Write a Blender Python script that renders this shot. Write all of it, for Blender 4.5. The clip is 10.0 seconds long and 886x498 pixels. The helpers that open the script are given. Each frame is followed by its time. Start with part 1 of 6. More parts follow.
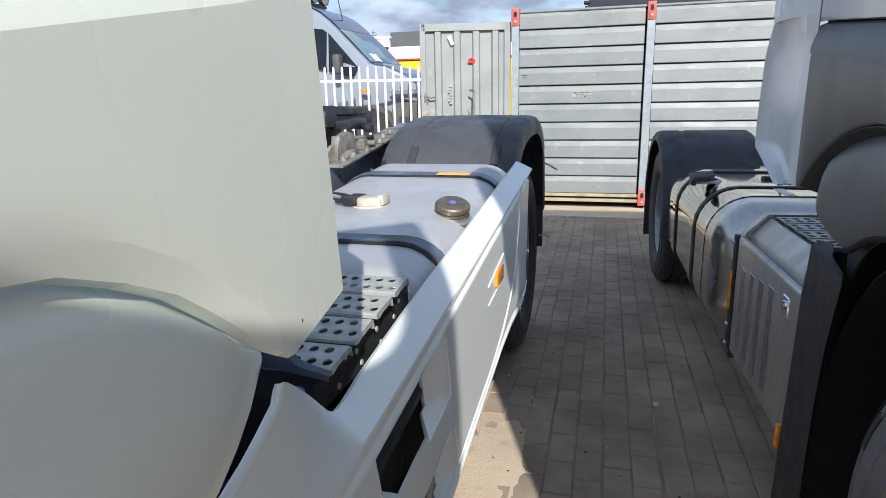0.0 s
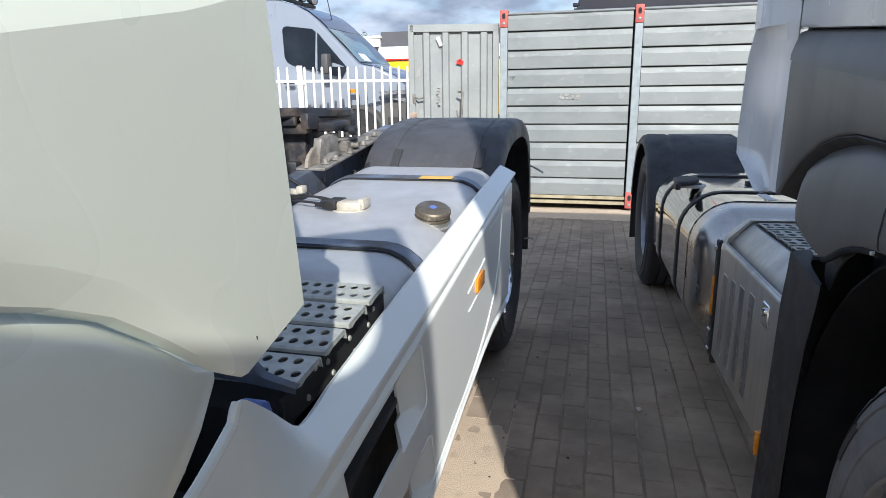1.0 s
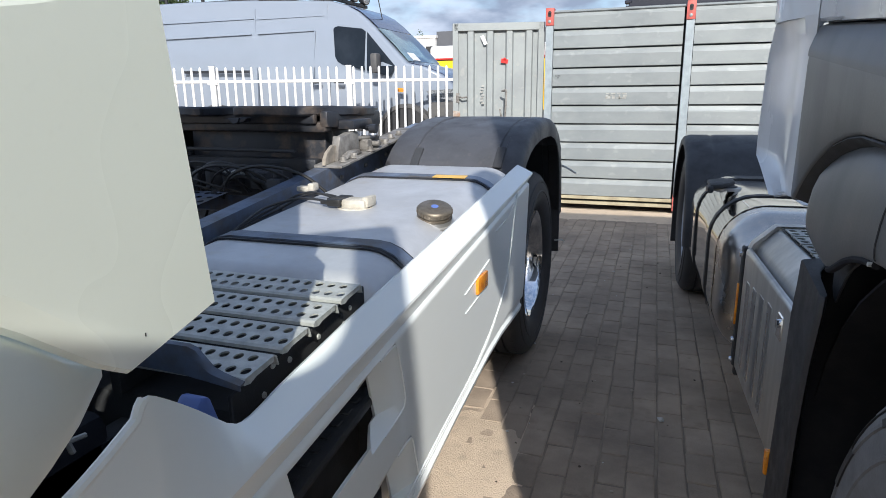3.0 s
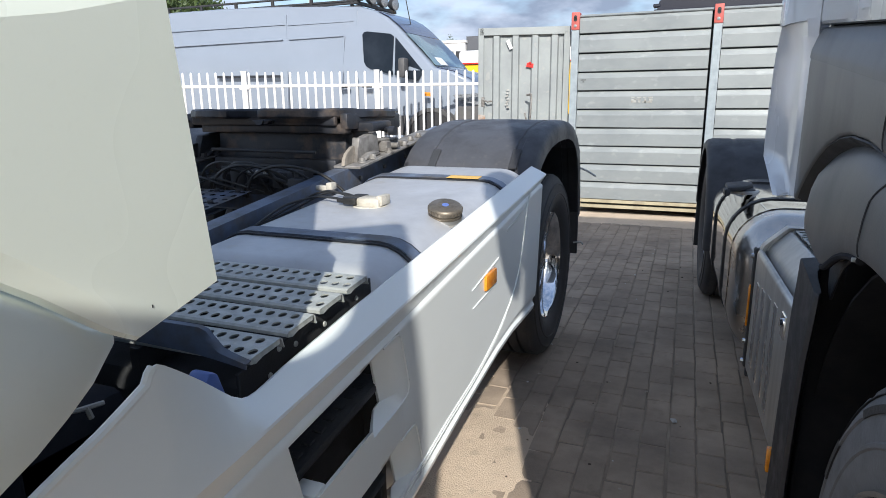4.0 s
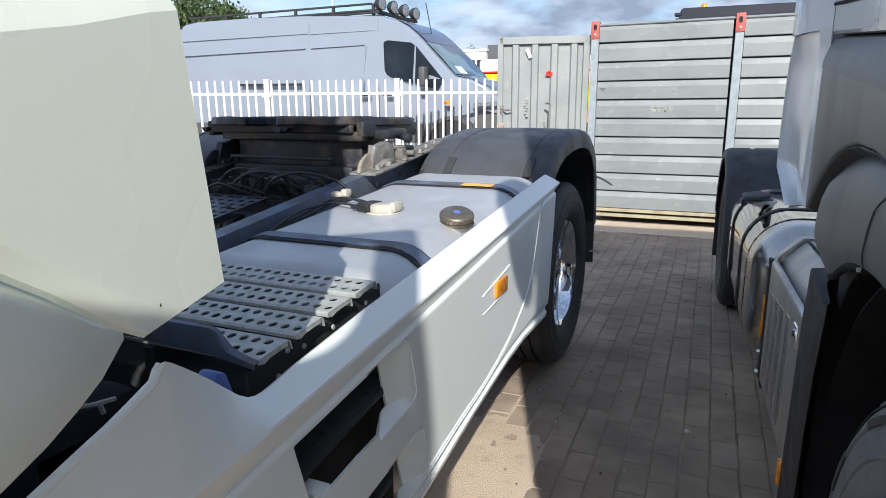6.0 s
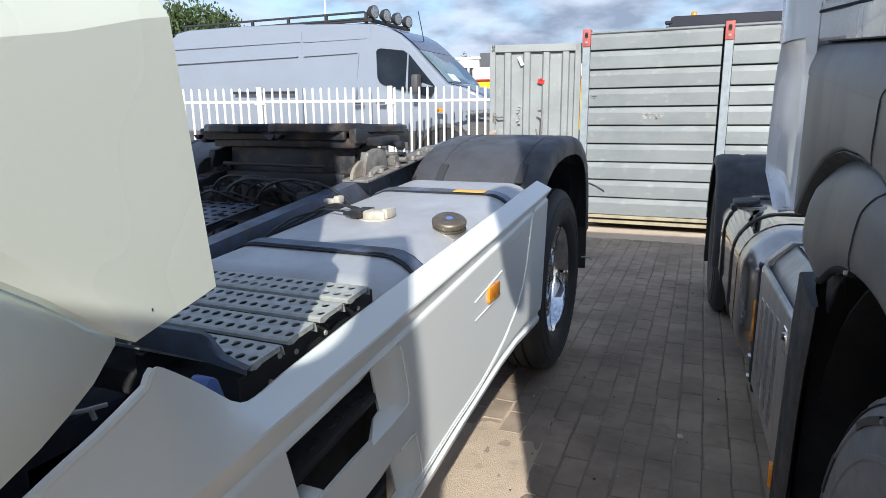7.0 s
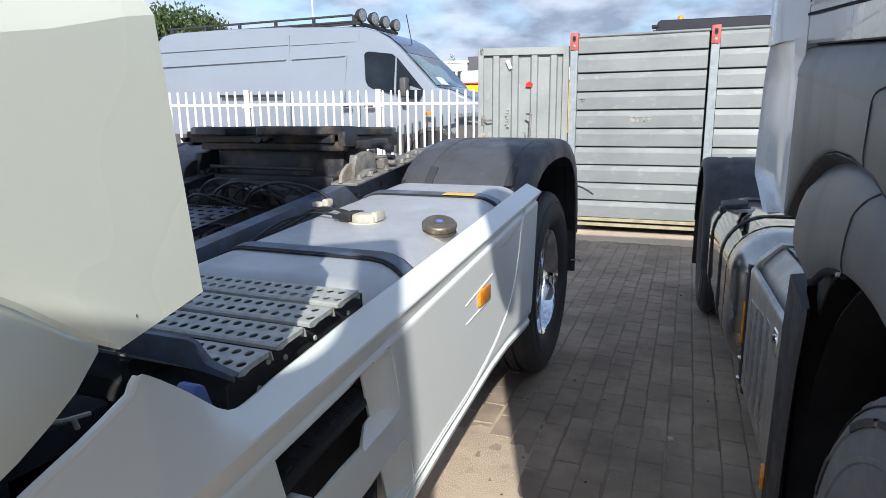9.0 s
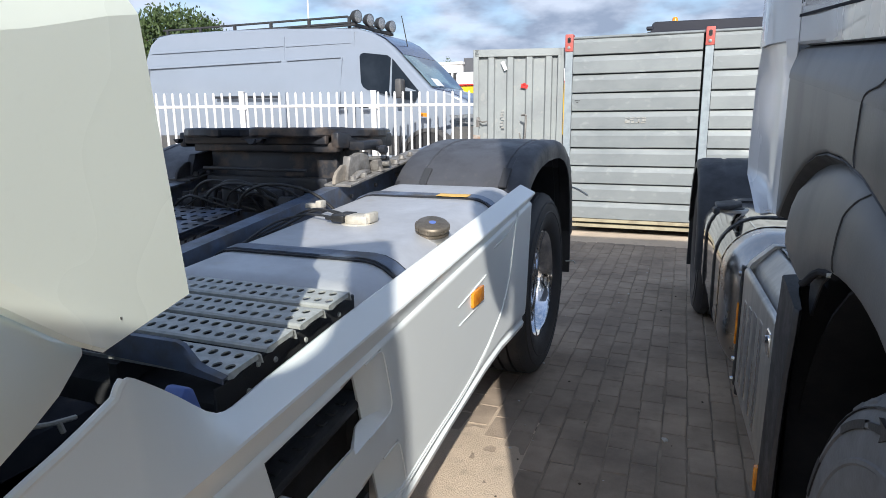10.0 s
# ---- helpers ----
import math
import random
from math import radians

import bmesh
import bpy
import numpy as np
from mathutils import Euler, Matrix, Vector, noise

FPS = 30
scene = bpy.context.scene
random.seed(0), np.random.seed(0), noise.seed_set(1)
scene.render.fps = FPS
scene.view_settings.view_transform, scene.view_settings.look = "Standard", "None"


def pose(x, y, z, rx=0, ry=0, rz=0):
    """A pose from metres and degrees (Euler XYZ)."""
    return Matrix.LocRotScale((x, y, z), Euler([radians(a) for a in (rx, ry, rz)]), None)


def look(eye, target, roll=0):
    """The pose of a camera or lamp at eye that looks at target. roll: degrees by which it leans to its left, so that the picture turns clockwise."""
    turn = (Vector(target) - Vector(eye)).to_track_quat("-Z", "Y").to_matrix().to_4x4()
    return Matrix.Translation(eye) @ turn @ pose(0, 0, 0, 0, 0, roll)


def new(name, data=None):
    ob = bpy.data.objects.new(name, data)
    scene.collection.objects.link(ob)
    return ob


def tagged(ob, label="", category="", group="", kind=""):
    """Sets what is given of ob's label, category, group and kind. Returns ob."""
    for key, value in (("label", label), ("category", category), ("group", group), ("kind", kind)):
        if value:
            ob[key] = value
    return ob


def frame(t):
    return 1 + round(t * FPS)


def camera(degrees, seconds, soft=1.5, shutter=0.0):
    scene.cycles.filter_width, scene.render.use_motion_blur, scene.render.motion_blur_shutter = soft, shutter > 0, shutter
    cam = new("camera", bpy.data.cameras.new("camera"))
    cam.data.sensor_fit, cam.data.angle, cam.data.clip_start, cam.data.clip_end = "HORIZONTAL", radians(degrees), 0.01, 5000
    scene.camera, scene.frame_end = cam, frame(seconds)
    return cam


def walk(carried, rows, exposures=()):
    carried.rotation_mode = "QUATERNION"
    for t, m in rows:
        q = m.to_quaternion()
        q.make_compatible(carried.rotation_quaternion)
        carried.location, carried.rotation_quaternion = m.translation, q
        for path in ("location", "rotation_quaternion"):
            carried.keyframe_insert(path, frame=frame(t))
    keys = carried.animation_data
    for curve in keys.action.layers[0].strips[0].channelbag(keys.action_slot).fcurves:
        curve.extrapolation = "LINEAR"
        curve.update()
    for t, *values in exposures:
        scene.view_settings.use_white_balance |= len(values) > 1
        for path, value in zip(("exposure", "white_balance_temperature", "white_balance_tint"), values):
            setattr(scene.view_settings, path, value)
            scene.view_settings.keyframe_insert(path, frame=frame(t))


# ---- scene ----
import itertools

cam = camera(70.5, 10.0, soft=0.6)
PATH = [
    (0, (0.338, 0.123, 1.404), (-0.181, 1.994, 0.924), -1.2),
    (0.5, (0.349, 0.141, 1.414), (-0.149, 2.018, 0.934), -1.0),
    (1, (0.361, 0.151, 1.414), (-0.127, 2.031, 0.934), -0.7),
    (1.5, (0.372, 0.142, 1.409), (-0.12, 2.02, 0.929), -0.7),
    (2, (0.396, 0.143, 1.416), (-0.098, 2.02, 0.935), -0.6),
    (2.5, (0.455, 0.183, 1.417), (-0.083, 2.049, 0.937), -0.7),
    (3, (0.502, 0.22, 1.408), (-0.146, 2.051, 0.928), -0.6),
    (4.5, (0.593, 0.166, 1.4), (-0.157, 1.962, 0.94), -0.6),
    (5, (0.595, 0.17, 1.4), (-0.187, 1.954, 0.944), -0.5),
    (5.5, (0.601, 0.173, 1.401), (-0.194, 1.952, 0.95), -0.4),
    (7, (0.613, 0.166, 1.398), (-0.162, 1.962, 0.98), -0.5),
    (7.5, (0.606, 0.174, 1.392), (-0.16, 1.974, 0.978), -0.5),
    (8, (0.601, 0.18, 1.39), (-0.157, 1.984, 0.978), -0.5),
    (8.5, (0.603, 0.178, 1.391), (-0.146, 1.986, 0.981), -0.5),
    (9, (0.603, 0.177, 1.395), (-0.139, 1.988, 0.987), -0.5),
    (9.5, (0.605, 0.18, 1.394), (-0.132, 1.994, 0.988), -0.5),
    (10, (0.61, 0.185, 1.394), (-0.121, 2.002, 0.99), -0.5),
]
walk(cam, [(t, look(eye, target, roll)) for t, eye, target, roll in PATH], exposures=[(0.0, 0.36, 5930, 9)])

# ---- world, sun, exposure ----
SUN = Vector((0.295, -0.80, 0.525)).normalized()
world = bpy.data.worlds.new("sky")
scene.world = world
world.use_nodes = True
wn, wl = world.node_tree.nodes, world.node_tree.links
wn.clear()
w_out = wn.new("ShaderNodeOutputWorld")
w_bg = wn.new("ShaderNodeBackground")
w_sky = wn.new("ShaderNodeTexSky")
w_sky.sky_type = 'NISHITA'
w_sky.sun_disc = False
w_sky.sun_elevation = math.asin(SUN.z)
w_sky.sun_rotation = math.atan2(SUN.x, SUN.y)
w_sky.dust_density = 1.5
w_co = wn.new("ShaderNodeTexCoord")
w_map = wn.new("ShaderNodeMapping")
w_map.inputs["Scale"].default_value = (3.4, 3.4, 9.0)
w_noise = wn.new("ShaderNodeTexNoise")
w_noise.inputs["Scale"].default_value = 1.7
w_noise.inputs["Detail"].default_value = 5.0
w_noise.inputs["Roughness"].default_value = 0.5
w_ramp = wn.new("ShaderNodeValToRGB")
w_ramp.color_ramp.elements[0].position = 0.33
w_ramp.color_ramp.elements[1].position = 0.56
w_mix = wn.new("ShaderNodeMixRGB")
w_grey = wn.new("ShaderNodeTexNoise")
w_grey.inputs["Scale"].default_value = 2.6
w_grey.inputs["Detail"].default_value = 6.0
w_tone = wn.new("ShaderNodeValToRGB")
w_tone.color_ramp.elements[0].position, w_tone.color_ramp.elements[0].color = 0.40, (1.95, 2.25, 2.85, 1)
w_tone.color_ramp.elements[1].position, w_tone.color_ramp.elements[1].color = 0.62, (4.0, 4.25, 4.8, 1)
wl.new(w_map.outputs["Vector"], w_grey.inputs["Vector"])
wl.new(w_grey.outputs["Fac"], w_tone.inputs["Fac"])
wl.new(w_tone.outputs["Color"], w_mix.inputs["Color2"])
wl.new(w_co.outputs["Generated"], w_map.inputs["Vector"])
wl.new(w_map.outputs["Vector"], w_noise.inputs["Vector"])
wl.new(w_noise.outputs["Fac"], w_ramp.inputs["Fac"])
w_sep = wn.new("ShaderNodeSeparateXYZ")
w_high = wn.new("ShaderNodeMapRange")
w_high.inputs["From Min"].default_value, w_high.inputs["From Max"].default_value = 0.25, 0.75
w_high.inputs["To Min"].default_value, w_high.inputs["To Max"].default_value = 1.0, 0.45
w_mul = wn.new("ShaderNodeMath")
w_mul.operation = 'MULTIPLY'
wl.new(w_co.outputs["Generated"], w_sep.inputs["Vector"])
wl.new(w_sep.outputs["Z"], w_high.inputs["Value"])
wl.new(w_ramp.outputs["Color"], w_mul.inputs[0])
wl.new(w_high.outputs["Result"], w_mul.inputs[1])
wl.new(w_mul.outputs["Value"], w_mix.inputs["Fac"])
wl.new(w_sky.outputs["Color"], w_mix.inputs["Color1"])
wl.new(w_mix.outputs["Color"], w_bg.inputs["Color"])
w_bg.inputs["Strength"].default_value = 0.15
wl.new(w_bg.outputs["Background"], w_out.inputs["Surface"])

sun = new("sun", bpy.data.lights.new("sun", 'SUN'))
sun.data.energy = 4.6
sun.data.angle = radians(0.53)
sun.data.color = (1.0, 0.905, 0.775)
sun.rotation_euler = SUN.to_track_quat('Z', 'Y').to_euler()


# ---- materials ----
def material(name, colour, rough=0.5, metal=0.0, second=None, scale=6.0, detail=6.0, spread=(0.4, 0.65), bump=0.0, bump_scale=60.0,
             rough_var=0.0, coat=0.0, stretch=(1, 1, 1), specks=0.0, speck_colour=(0.1, 0.09, 0.08), speck_scale=40.0, per_object=0.0, transmission=0.0, ior=1.45, world_space=False):
    """A surface with large stains, a fine grain and a relief."""
    m = bpy.data.materials.new(name)
    m.use_nodes = True
    n, l = m.node_tree.nodes, m.node_tree.links
    b = n["Principled BSDF"]
    b.inputs["Roughness"].default_value = rough
    b.inputs["Metallic"].default_value = metal
    b.inputs["Coat Weight"].default_value = coat
    b.inputs["Coat Roughness"].default_value = 0.06
    b.inputs["Transmission Weight"].default_value = transmission
    b.inputs["IOR"].default_value = ior
    co = n.new("ShaderNodeTexCoord")
    mp = n.new("ShaderNodeMapping")
    mp.inputs["Scale"].default_value = stretch
    if world_space:
        geo = n.new("ShaderNodeNewGeometry")
        l.new(geo.outputs["Position"], mp.inputs["Vector"])
    else:
        l.new(co.outputs["Object"], mp.inputs["Vector"])
    if second is None:
        second = tuple(c * 0.8 for c in colour)
    big = n.new("ShaderNodeTexNoise")
    big.inputs["Scale"].default_value = scale
    big.inputs["Detail"].default_value = detail
    big.inputs["Roughness"].default_value = 0.62
    l.new(mp.outputs["Vector"], big.inputs["Vector"])
    ramp = n.new("ShaderNodeMapRange")
    ramp.inputs["From Min"].default_value, ramp.inputs["From Max"].default_value = spread
    l.new(big.outputs["Fac"], ramp.inputs["Value"])
    mix = n.new("ShaderNodeMixRGB")
    mix.inputs["Color1"].default_value = (*colour, 1)
    mix.inputs["Color2"].default_value = (*second, 1)
    l.new(ramp.outputs["Result"], mix.inputs["Fac"])
    out = mix.outputs["Color"]
    if specks:
        sp = n.new("ShaderNodeTexNoise")
        sp.inputs["Scale"].default_value = speck_scale
        sp.inputs["Detail"].default_value = 4
        l.new(mp.outputs["Vector"], sp.inputs["Vector"])
        sr = n.new("ShaderNodeMapRange")
        sr.inputs["From Min"].default_value, sr.inputs["From Max"].default_value = 0.60, 0.72
        sr.inputs["To Max"].default_value = specks
        l.new(sp.outputs["Fac"], sr.inputs["Value"])
        m2 = n.new("ShaderNodeMixRGB")
        m2.inputs["Color2"].default_value = (*speck_colour, 1)
        l.new(sr.outputs["Result"], m2.inputs["Fac"])
        l.new(out, m2.inputs["Color1"])
        out = m2.outputs["Color"]
    if per_object:
        oi = n.new("ShaderNodeObjectInfo")
        pr = n.new("ShaderNodeMapRange")
        pr.inputs["To Min"].default_value, pr.inputs["To Max"].default_value = 1 - per_object, 1 + per_object
        l.new(oi.outputs["Random"], pr.inputs["Value"])
        m3 = n.new("ShaderNodeVectorMath")
        m3.operation = 'SCALE'
        l.new(out, m3.inputs[0])
        l.new(pr.outputs["Result"], m3.inputs["Scale"])
        out = m3.outputs["Vector"]
    l.new(out, b.inputs["Base Color"])
    if rough_var:
        rr = n.new("ShaderNodeMapRange")
        rr.inputs["To Min"].default_value, rr.inputs["To Max"].default_value = rough, min(1.0, rough + rough_var)
        l.new(ramp.outputs["Result"], rr.inputs["Value"])
        l.new(rr.outputs["Result"], b.inputs["Roughness"])
    if bump:
        fine = n.new("ShaderNodeTexNoise")
        fine.inputs["Scale"].default_value = bump_scale
        fine.inputs["Detail"].default_value = 5
        l.new(mp.outputs["Vector"], fine.inputs["Vector"])
        bp = n.new("ShaderNodeBump")
        bp.inputs["Strength"].default_value = bump
        bp.inputs["Distance"].default_value = 0.01
        l.new(fine.outputs["Fac"], bp.inputs["Height"])
        l.new(bp.outputs["Normal"], b.inputs["Normal"])
    return m


CAB_WHITE = material("cab_paint_white", (0.80, 0.84, 0.785), 0.26, second=(0.787, 0.825, 0.77), scale=3, detail=2.0, spread=(0.2, 0.8), coat=0.45, rough_var=0.03, specks=0.05, speck_colour=(0.6, 0.6, 0.55), speck_scale=90)
SKIRT_WHITE = material("skirt_paint_white", (0.845, 0.88, 0.87), 0.28, second=(0.835, 0.87, 0.86), scale=4, coat=0.3, rough_var=0.04)
CAB_SILVER = material("cab_paint_silver_white", (0.70, 0.72, 0.75), 0.18, second=(0.58, 0.60, 0.63), scale=4, coat=1.0, rough_var=0.15, stretch=(1, 1, 0.3))
CAB_GREY = material("cab_plastic_grey", (0.118, 0.117, 0.118), 0.36, second=(0.106, 0.106, 0.109), scale=5, rough_var=0.08, stretch=(1, 1, 0.35), bump=0.04, bump_scale=300)
FENDER = material("fender_plastic", (0.076, 0.079, 0.090), 0.42, second=(0.058, 0.060, 0.068), scale=6, rough_var=0.2, bump=0.08, bump_scale=350, specks=0.12, speck_colour=(0.22, 0.2, 0.17), speck_scale=35)
FENDER_DARK = material("fender_plastic_dark", (0.05, 0.052, 0.056), 0.45, second=(0.035, 0.036, 0.04), scale=6, rough_var=0.2, bump=0.08, bump_scale=350)
BLACK = material("black_plastic", (0.029, 0.030, 0.034), 0.5, second=(0.040, 0.040, 0.041), scale=12, rough_var=0.25, bump=0.1, bump_scale=200)
WELL = material("wheel_well_black", (0.026, 0.027, 0.033), 0.75, second=(0.034, 0.035, 0.040), scale=12, bump=0.1, bump_scale=120, ior=1.12)
TRIM = material("dark_trim_plastic", (0.020, 0.022, 0.028), 0.36, second=(0.030, 0.031, 0.036), scale=9, rough_var=0.25, bump=0.06, bump_scale=250)
RUBBER = material("tyre_rubber", (0.034, 0.035, 0.039), 0.55, second=(0.056, 0.054, 0.053), scale=7, rough_var=0.15, bump=0.15, bump_scale=120)
# Lighter, dusty copy of tyre_rubber; its colour makes up for weak bounce light.
RUBBER_LIT = material("dusty_tyre_rubber", (0.165, 0.168, 0.178), 0.7, second=(0.125, 0.125, 0.13), scale=9, rough_var=0.1, bump=0.12, bump_scale=140)
ALU = material("tank_aluminium", (0.56, 0.57, 0.59), 0.38, 0.35, second=(0.47, 0.48, 0.50), scale=5, rough_var=0.15, specks=0.35, speck_colour=(0.45, 0.43, 0.38), speck_scale=14, bump=0.03, bump_scale=90)
ALU_POLISHED = material("satin_aluminium", (0.60, 0.57, 0.53), 0.24, 1.0, second=(0.56, 0.53, 0.49), scale=3, rough_var=0.06)
ALU_MIRROR = material("mirror_polished_aluminium", (0.66, 0.64, 0.61), 0.05, 1.0, second=(0.62, 0.60, 0.57), scale=3, rough_var=0.05)
ALU_DULL = material("brushed_aluminium", (0.56, 0.55, 0.53), 0.38, 0.85, second=(0.46, 0.45, 0.43), scale=9, rough_var=0.2, stretch=(1, 1, 0.2), bump=0.04, bump_scale=160)
# Darker, smoother aluminium for the door ribs; their dark reflection is in the colour.
RIB_ALU_SHADED = material("bare_smooth_aluminium", (0.46, 0.47, 0.49), 0.2, 0.9, second=(0.30, 0.31, 0.33), scale=9, rough_var=0.2, stretch=(1, 1, 0.2))
GALV = material("galvanised_step_steel", (0.50, 0.51, 0.49), 0.5, 0.15, second=(0.37, 0.38, 0.37), scale=30, rough_var=0.2, bump=0.06, bump_scale=160)
CHROME = material("polished_rim_alloy", (0.80, 0.82, 0.85), 0.06, 1.0, second=(0.70, 0.72, 0.75), scale=8, rough_var=0.06)
RIM_GREY = material("rim_grey_steel", (0.30, 0.32, 0.36), 0.35, 0.7, second=(0.22, 0.23, 0.26), scale=9, rough_var=0.2)
CHASSIS = material("chassis_steel_dark", (0.130, 0.170, 0.255), 0.30, 0.2, second=(0.10, 0.10, 0.105), scale=7, rough_var=0.25, bump=0.08, bump_scale=90, specks=0.5, speck_colour=(0.17, 0.14, 0.11), speck_scale=18)
CHASSIS_DUSTY = material("chassis_steel_dusty", (0.36, 0.32, 0.265), 0.7, 0.1, second=(0.22, 0.195, 0.165), scale=16, rough_var=0.2, bump=0.2, bump_scale=70)
GREASE = material("greasy_coupling_steel", (0.034, 0.037, 0.046), 0.42, 0.3, second=(0.20, 0.15, 0.11), scale=5, spread=(0.52, 0.74), rough_var=0.3, bump=0.3, bump_scale=25)
CAST = material("cast_iron_bracket", (0.30, 0.29, 0.275), 0.55, 0.3, second=(0.14, 0.13, 0.12), scale=12, rough_var=0.2, bump=0.25, bump_scale=40)
CLUTTER = material("dirty_chassis_parts", (0.036, 0.040, 0.050), 0.5, 0.1, second=(0.055, 0.053, 0.052), scale=9, rough_var=0.2, bump=0.2, bump_scale=60)
HOSE = material("black_hose", (0.018, 0.018, 0.019), 0.4, second=(0.03, 0.03, 0.03), scale=20)
CONNECTOR = material("cream_connector_plastic", (0.56, 0.53, 0.46), 0.5, second=(0.40, 0.37, 0.31), scale=26, rough_var=0.2, specks=0.4, speck_colour=(0.2, 0.18, 0.15), speck_scale=60)
ORANGE = material("orange_reflector", (0.86, 0.33, 0.02), 0.2, second=(0.62, 0.18, 0.01), scale=40, coat=0.5)
BLUE = material("blue_plastic_lever", (0.13, 0.20, 0.52), 0.35, second=(0.10, 0.16, 0.42), scale=10)
STICKER_YELLOW = material("yellow_sticker", (0.80, 0.50, 0.12), 0.5, second=(0.70, 0.42, 0.10), scale=30)
STICKER_WHITE = material("white_sticker", (0.75, 0.75, 0.76), 0.5, second=(0.6, 0.6, 0.6), scale=30)
STICKER_RED = material("red_tape", (0.70, 0.03, 0.02), 0.4, second=(0.5, 0.02, 0.02), scale=30)
ZINC = material("galvanised_container_sheet", (0.265, 0.288, 0.292), 0.45, 0.15, second=(0.22, 0.242, 0.25), scale=3, rough_var=0.2, bump=0.05, bump_scale=25, stretch=(0.6, 1, 1), specks=0.25, speck_colour=(0.48, 0.50, 0.50), speck_scale=11, per_object=0.05, world_space=True)
ZINC_POST = material("container_post_steel", (0.36, 0.41, 0.44), 0.45, 0.2, second=(0.28, 0.32, 0.35), scale=8, rough_var=0.2)
DOOR_ZINC = material("grey_door_sheet", (0.305, 0.33, 0.33), 0.5, 0.1, second=(0.26, 0.28, 0.285), scale=3, rough_var=0.15, bump=0.03, bump_scale=30, specks=0.3, speck_colour=(0.46, 0.45, 0.42), speck_scale=12)
RED = material("corner_casting_red", (0.52, 0.12, 0.10), 0.6, second=(0.40, 0.10, 0.09), scale=15)
SILL = material("yellowed_sill_steel", (0.42, 0.38, 0.26), 0.6, second=(0.30, 0.26, 0.18), scale=8)
RUST = material("rusty_edge_steel", (0.30, 0.17, 0.10), 0.8, second=(0.40, 0.38, 0.35), scale=14)
SMUDGE = material("worn_print_grey", (0.30, 0.29, 0.26), 0.7, second=(0.42, 0.43, 0.42), scale=30, spread=(0.35, 0.6))
FENCE = material("white_fence_paint", (0.82, 0.82, 0.82), 0.4, second=(0.74, 0.73, 0.70), scale=6)
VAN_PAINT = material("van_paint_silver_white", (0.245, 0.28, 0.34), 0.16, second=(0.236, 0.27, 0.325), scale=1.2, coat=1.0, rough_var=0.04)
VAN_LOWER = material("van_cladding_grey", (0.075, 0.075, 0.08), 0.5, second=(0.10, 0.098, 0.095), scale=8, rough_var=0.2)
VAN_BLUE = material("van_dark_blue_panel", (0.035, 0.045, 0.095), 0.2, second=(0.03, 0.042, 0.11), scale=3, coat=0.6)
GLASS_DARK = material("tinted_window_glass", (0.012, 0.017, 0.025), 0.05, second=(0.02, 0.026, 0.036), scale=2, ior=1.3)
# Windscreen pane with its reflection painted in as pale and dark patches.
GLASS_WIND = material("windscreen_glass", (0.17, 0.25, 0.27), 0.05, second=(0.03, 0.045, 0.075), scale=1.1, detail=1.0, spread=(0.44, 0.52), coat=0.5)
LENS = material("lamp_lens_glass", (0.42, 0.44, 0.47), 0.08, 0.4, second=(0.08, 0.085, 0.09), scale=50)
NAVY = material("navy_black_roof_sheet", (0.012, 0.014, 0.026), 0.55, second=(0.016, 0.018, 0.030), scale=3)
YELLOW = material("yellow_vehicle_paint", (0.85, 0.55, 0.01), 0.3, second=(0.78, 0.48, 0.01), scale=4, coat=0.4)
WHITE_FAR = material("white_cladding", (0.80, 0.80, 0.80), 0.5, second=(0.72, 0.72, 0.72), scale=0.5)
GREY_FAR = material("dark_grey_cladding", (0.10, 0.105, 0.12), 0.5, second=(0.085, 0.09, 0.10), scale=0.5)
BARK = material("bark", (0.10, 0.075, 0.05), 0.9, second=(0.06, 0.045, 0.03), scale=10, bump=0.4, bump_scale=20)
LEAF = material("leaves", (0.065, 0.10, 0.028), 0.55, second=(0.04, 0.065, 0.02), scale=2, per_object=0.1)
SAND = material("sandy_joint_fill", (0.46, 0.39, 0.31), 0.95, second=(0.36, 0.30, 0.235), scale=2.2, bump=0.4, bump_scale=160, specks=0.5, speck_colour=(0.11, 0.095, 0.075), speck_scale=30)
PAVER = material("concrete_paver", (0.435, 0.345, 0.258), 0.88, second=(0.23, 0.184, 0.143), scale=2.1, detail=11, spread=(0.34, 0.64), bump=0.35, bump_scale=130, specks=0.55, speck_colour=(0.21, 0.168, 0.126), speck_scale=9, per_object=0.07, world_space=True)
# Dry sand, paler than the blocks so its colour carries the sunlit ground's brightness.
SAND_SUNLIT = material("dry_swept_sand", (0.64, 0.515, 0.385), 0.95, second=(0.53, 0.425, 0.315), scale=2.6, spread=(0.4, 0.7), bump=0.5, bump_scale=170, specks=0.35, speck_colour=(0.28, 0.23, 0.175), speck_scale=13, world_space=True)
JOINT = material("dirty_joint_fill", (0.23, 0.187, 0.143), 0.95, second=(0.40, 0.325, 0.245), scale=2.0, spread=(0.45, 0.7), bump=0.4, bump_scale=160, world_space=True)
GLASS_DOOR = bpy.data.materials.new("green_tinted_pane")
GLASS_DOOR.use_nodes = True
g_n, g_l = GLASS_DOOR.node_tree.nodes, GLASS_DOOR.node_tree.links
g_clear, g_gloss, g_mix, g_fres = g_n.new("ShaderNodeBsdfTransparent"), g_n.new("ShaderNodeBsdfGlossy"), g_n.new("ShaderNodeMixShader"), g_n.new("ShaderNodeFresnel")
g_clear.inputs["Color"].default_value = (0.965, 0.98, 0.96, 1)
g_gloss.inputs["Roughness"].default_value = 0.03
g_l.new(g_fres.outputs["Fac"], g_mix.inputs["Fac"])
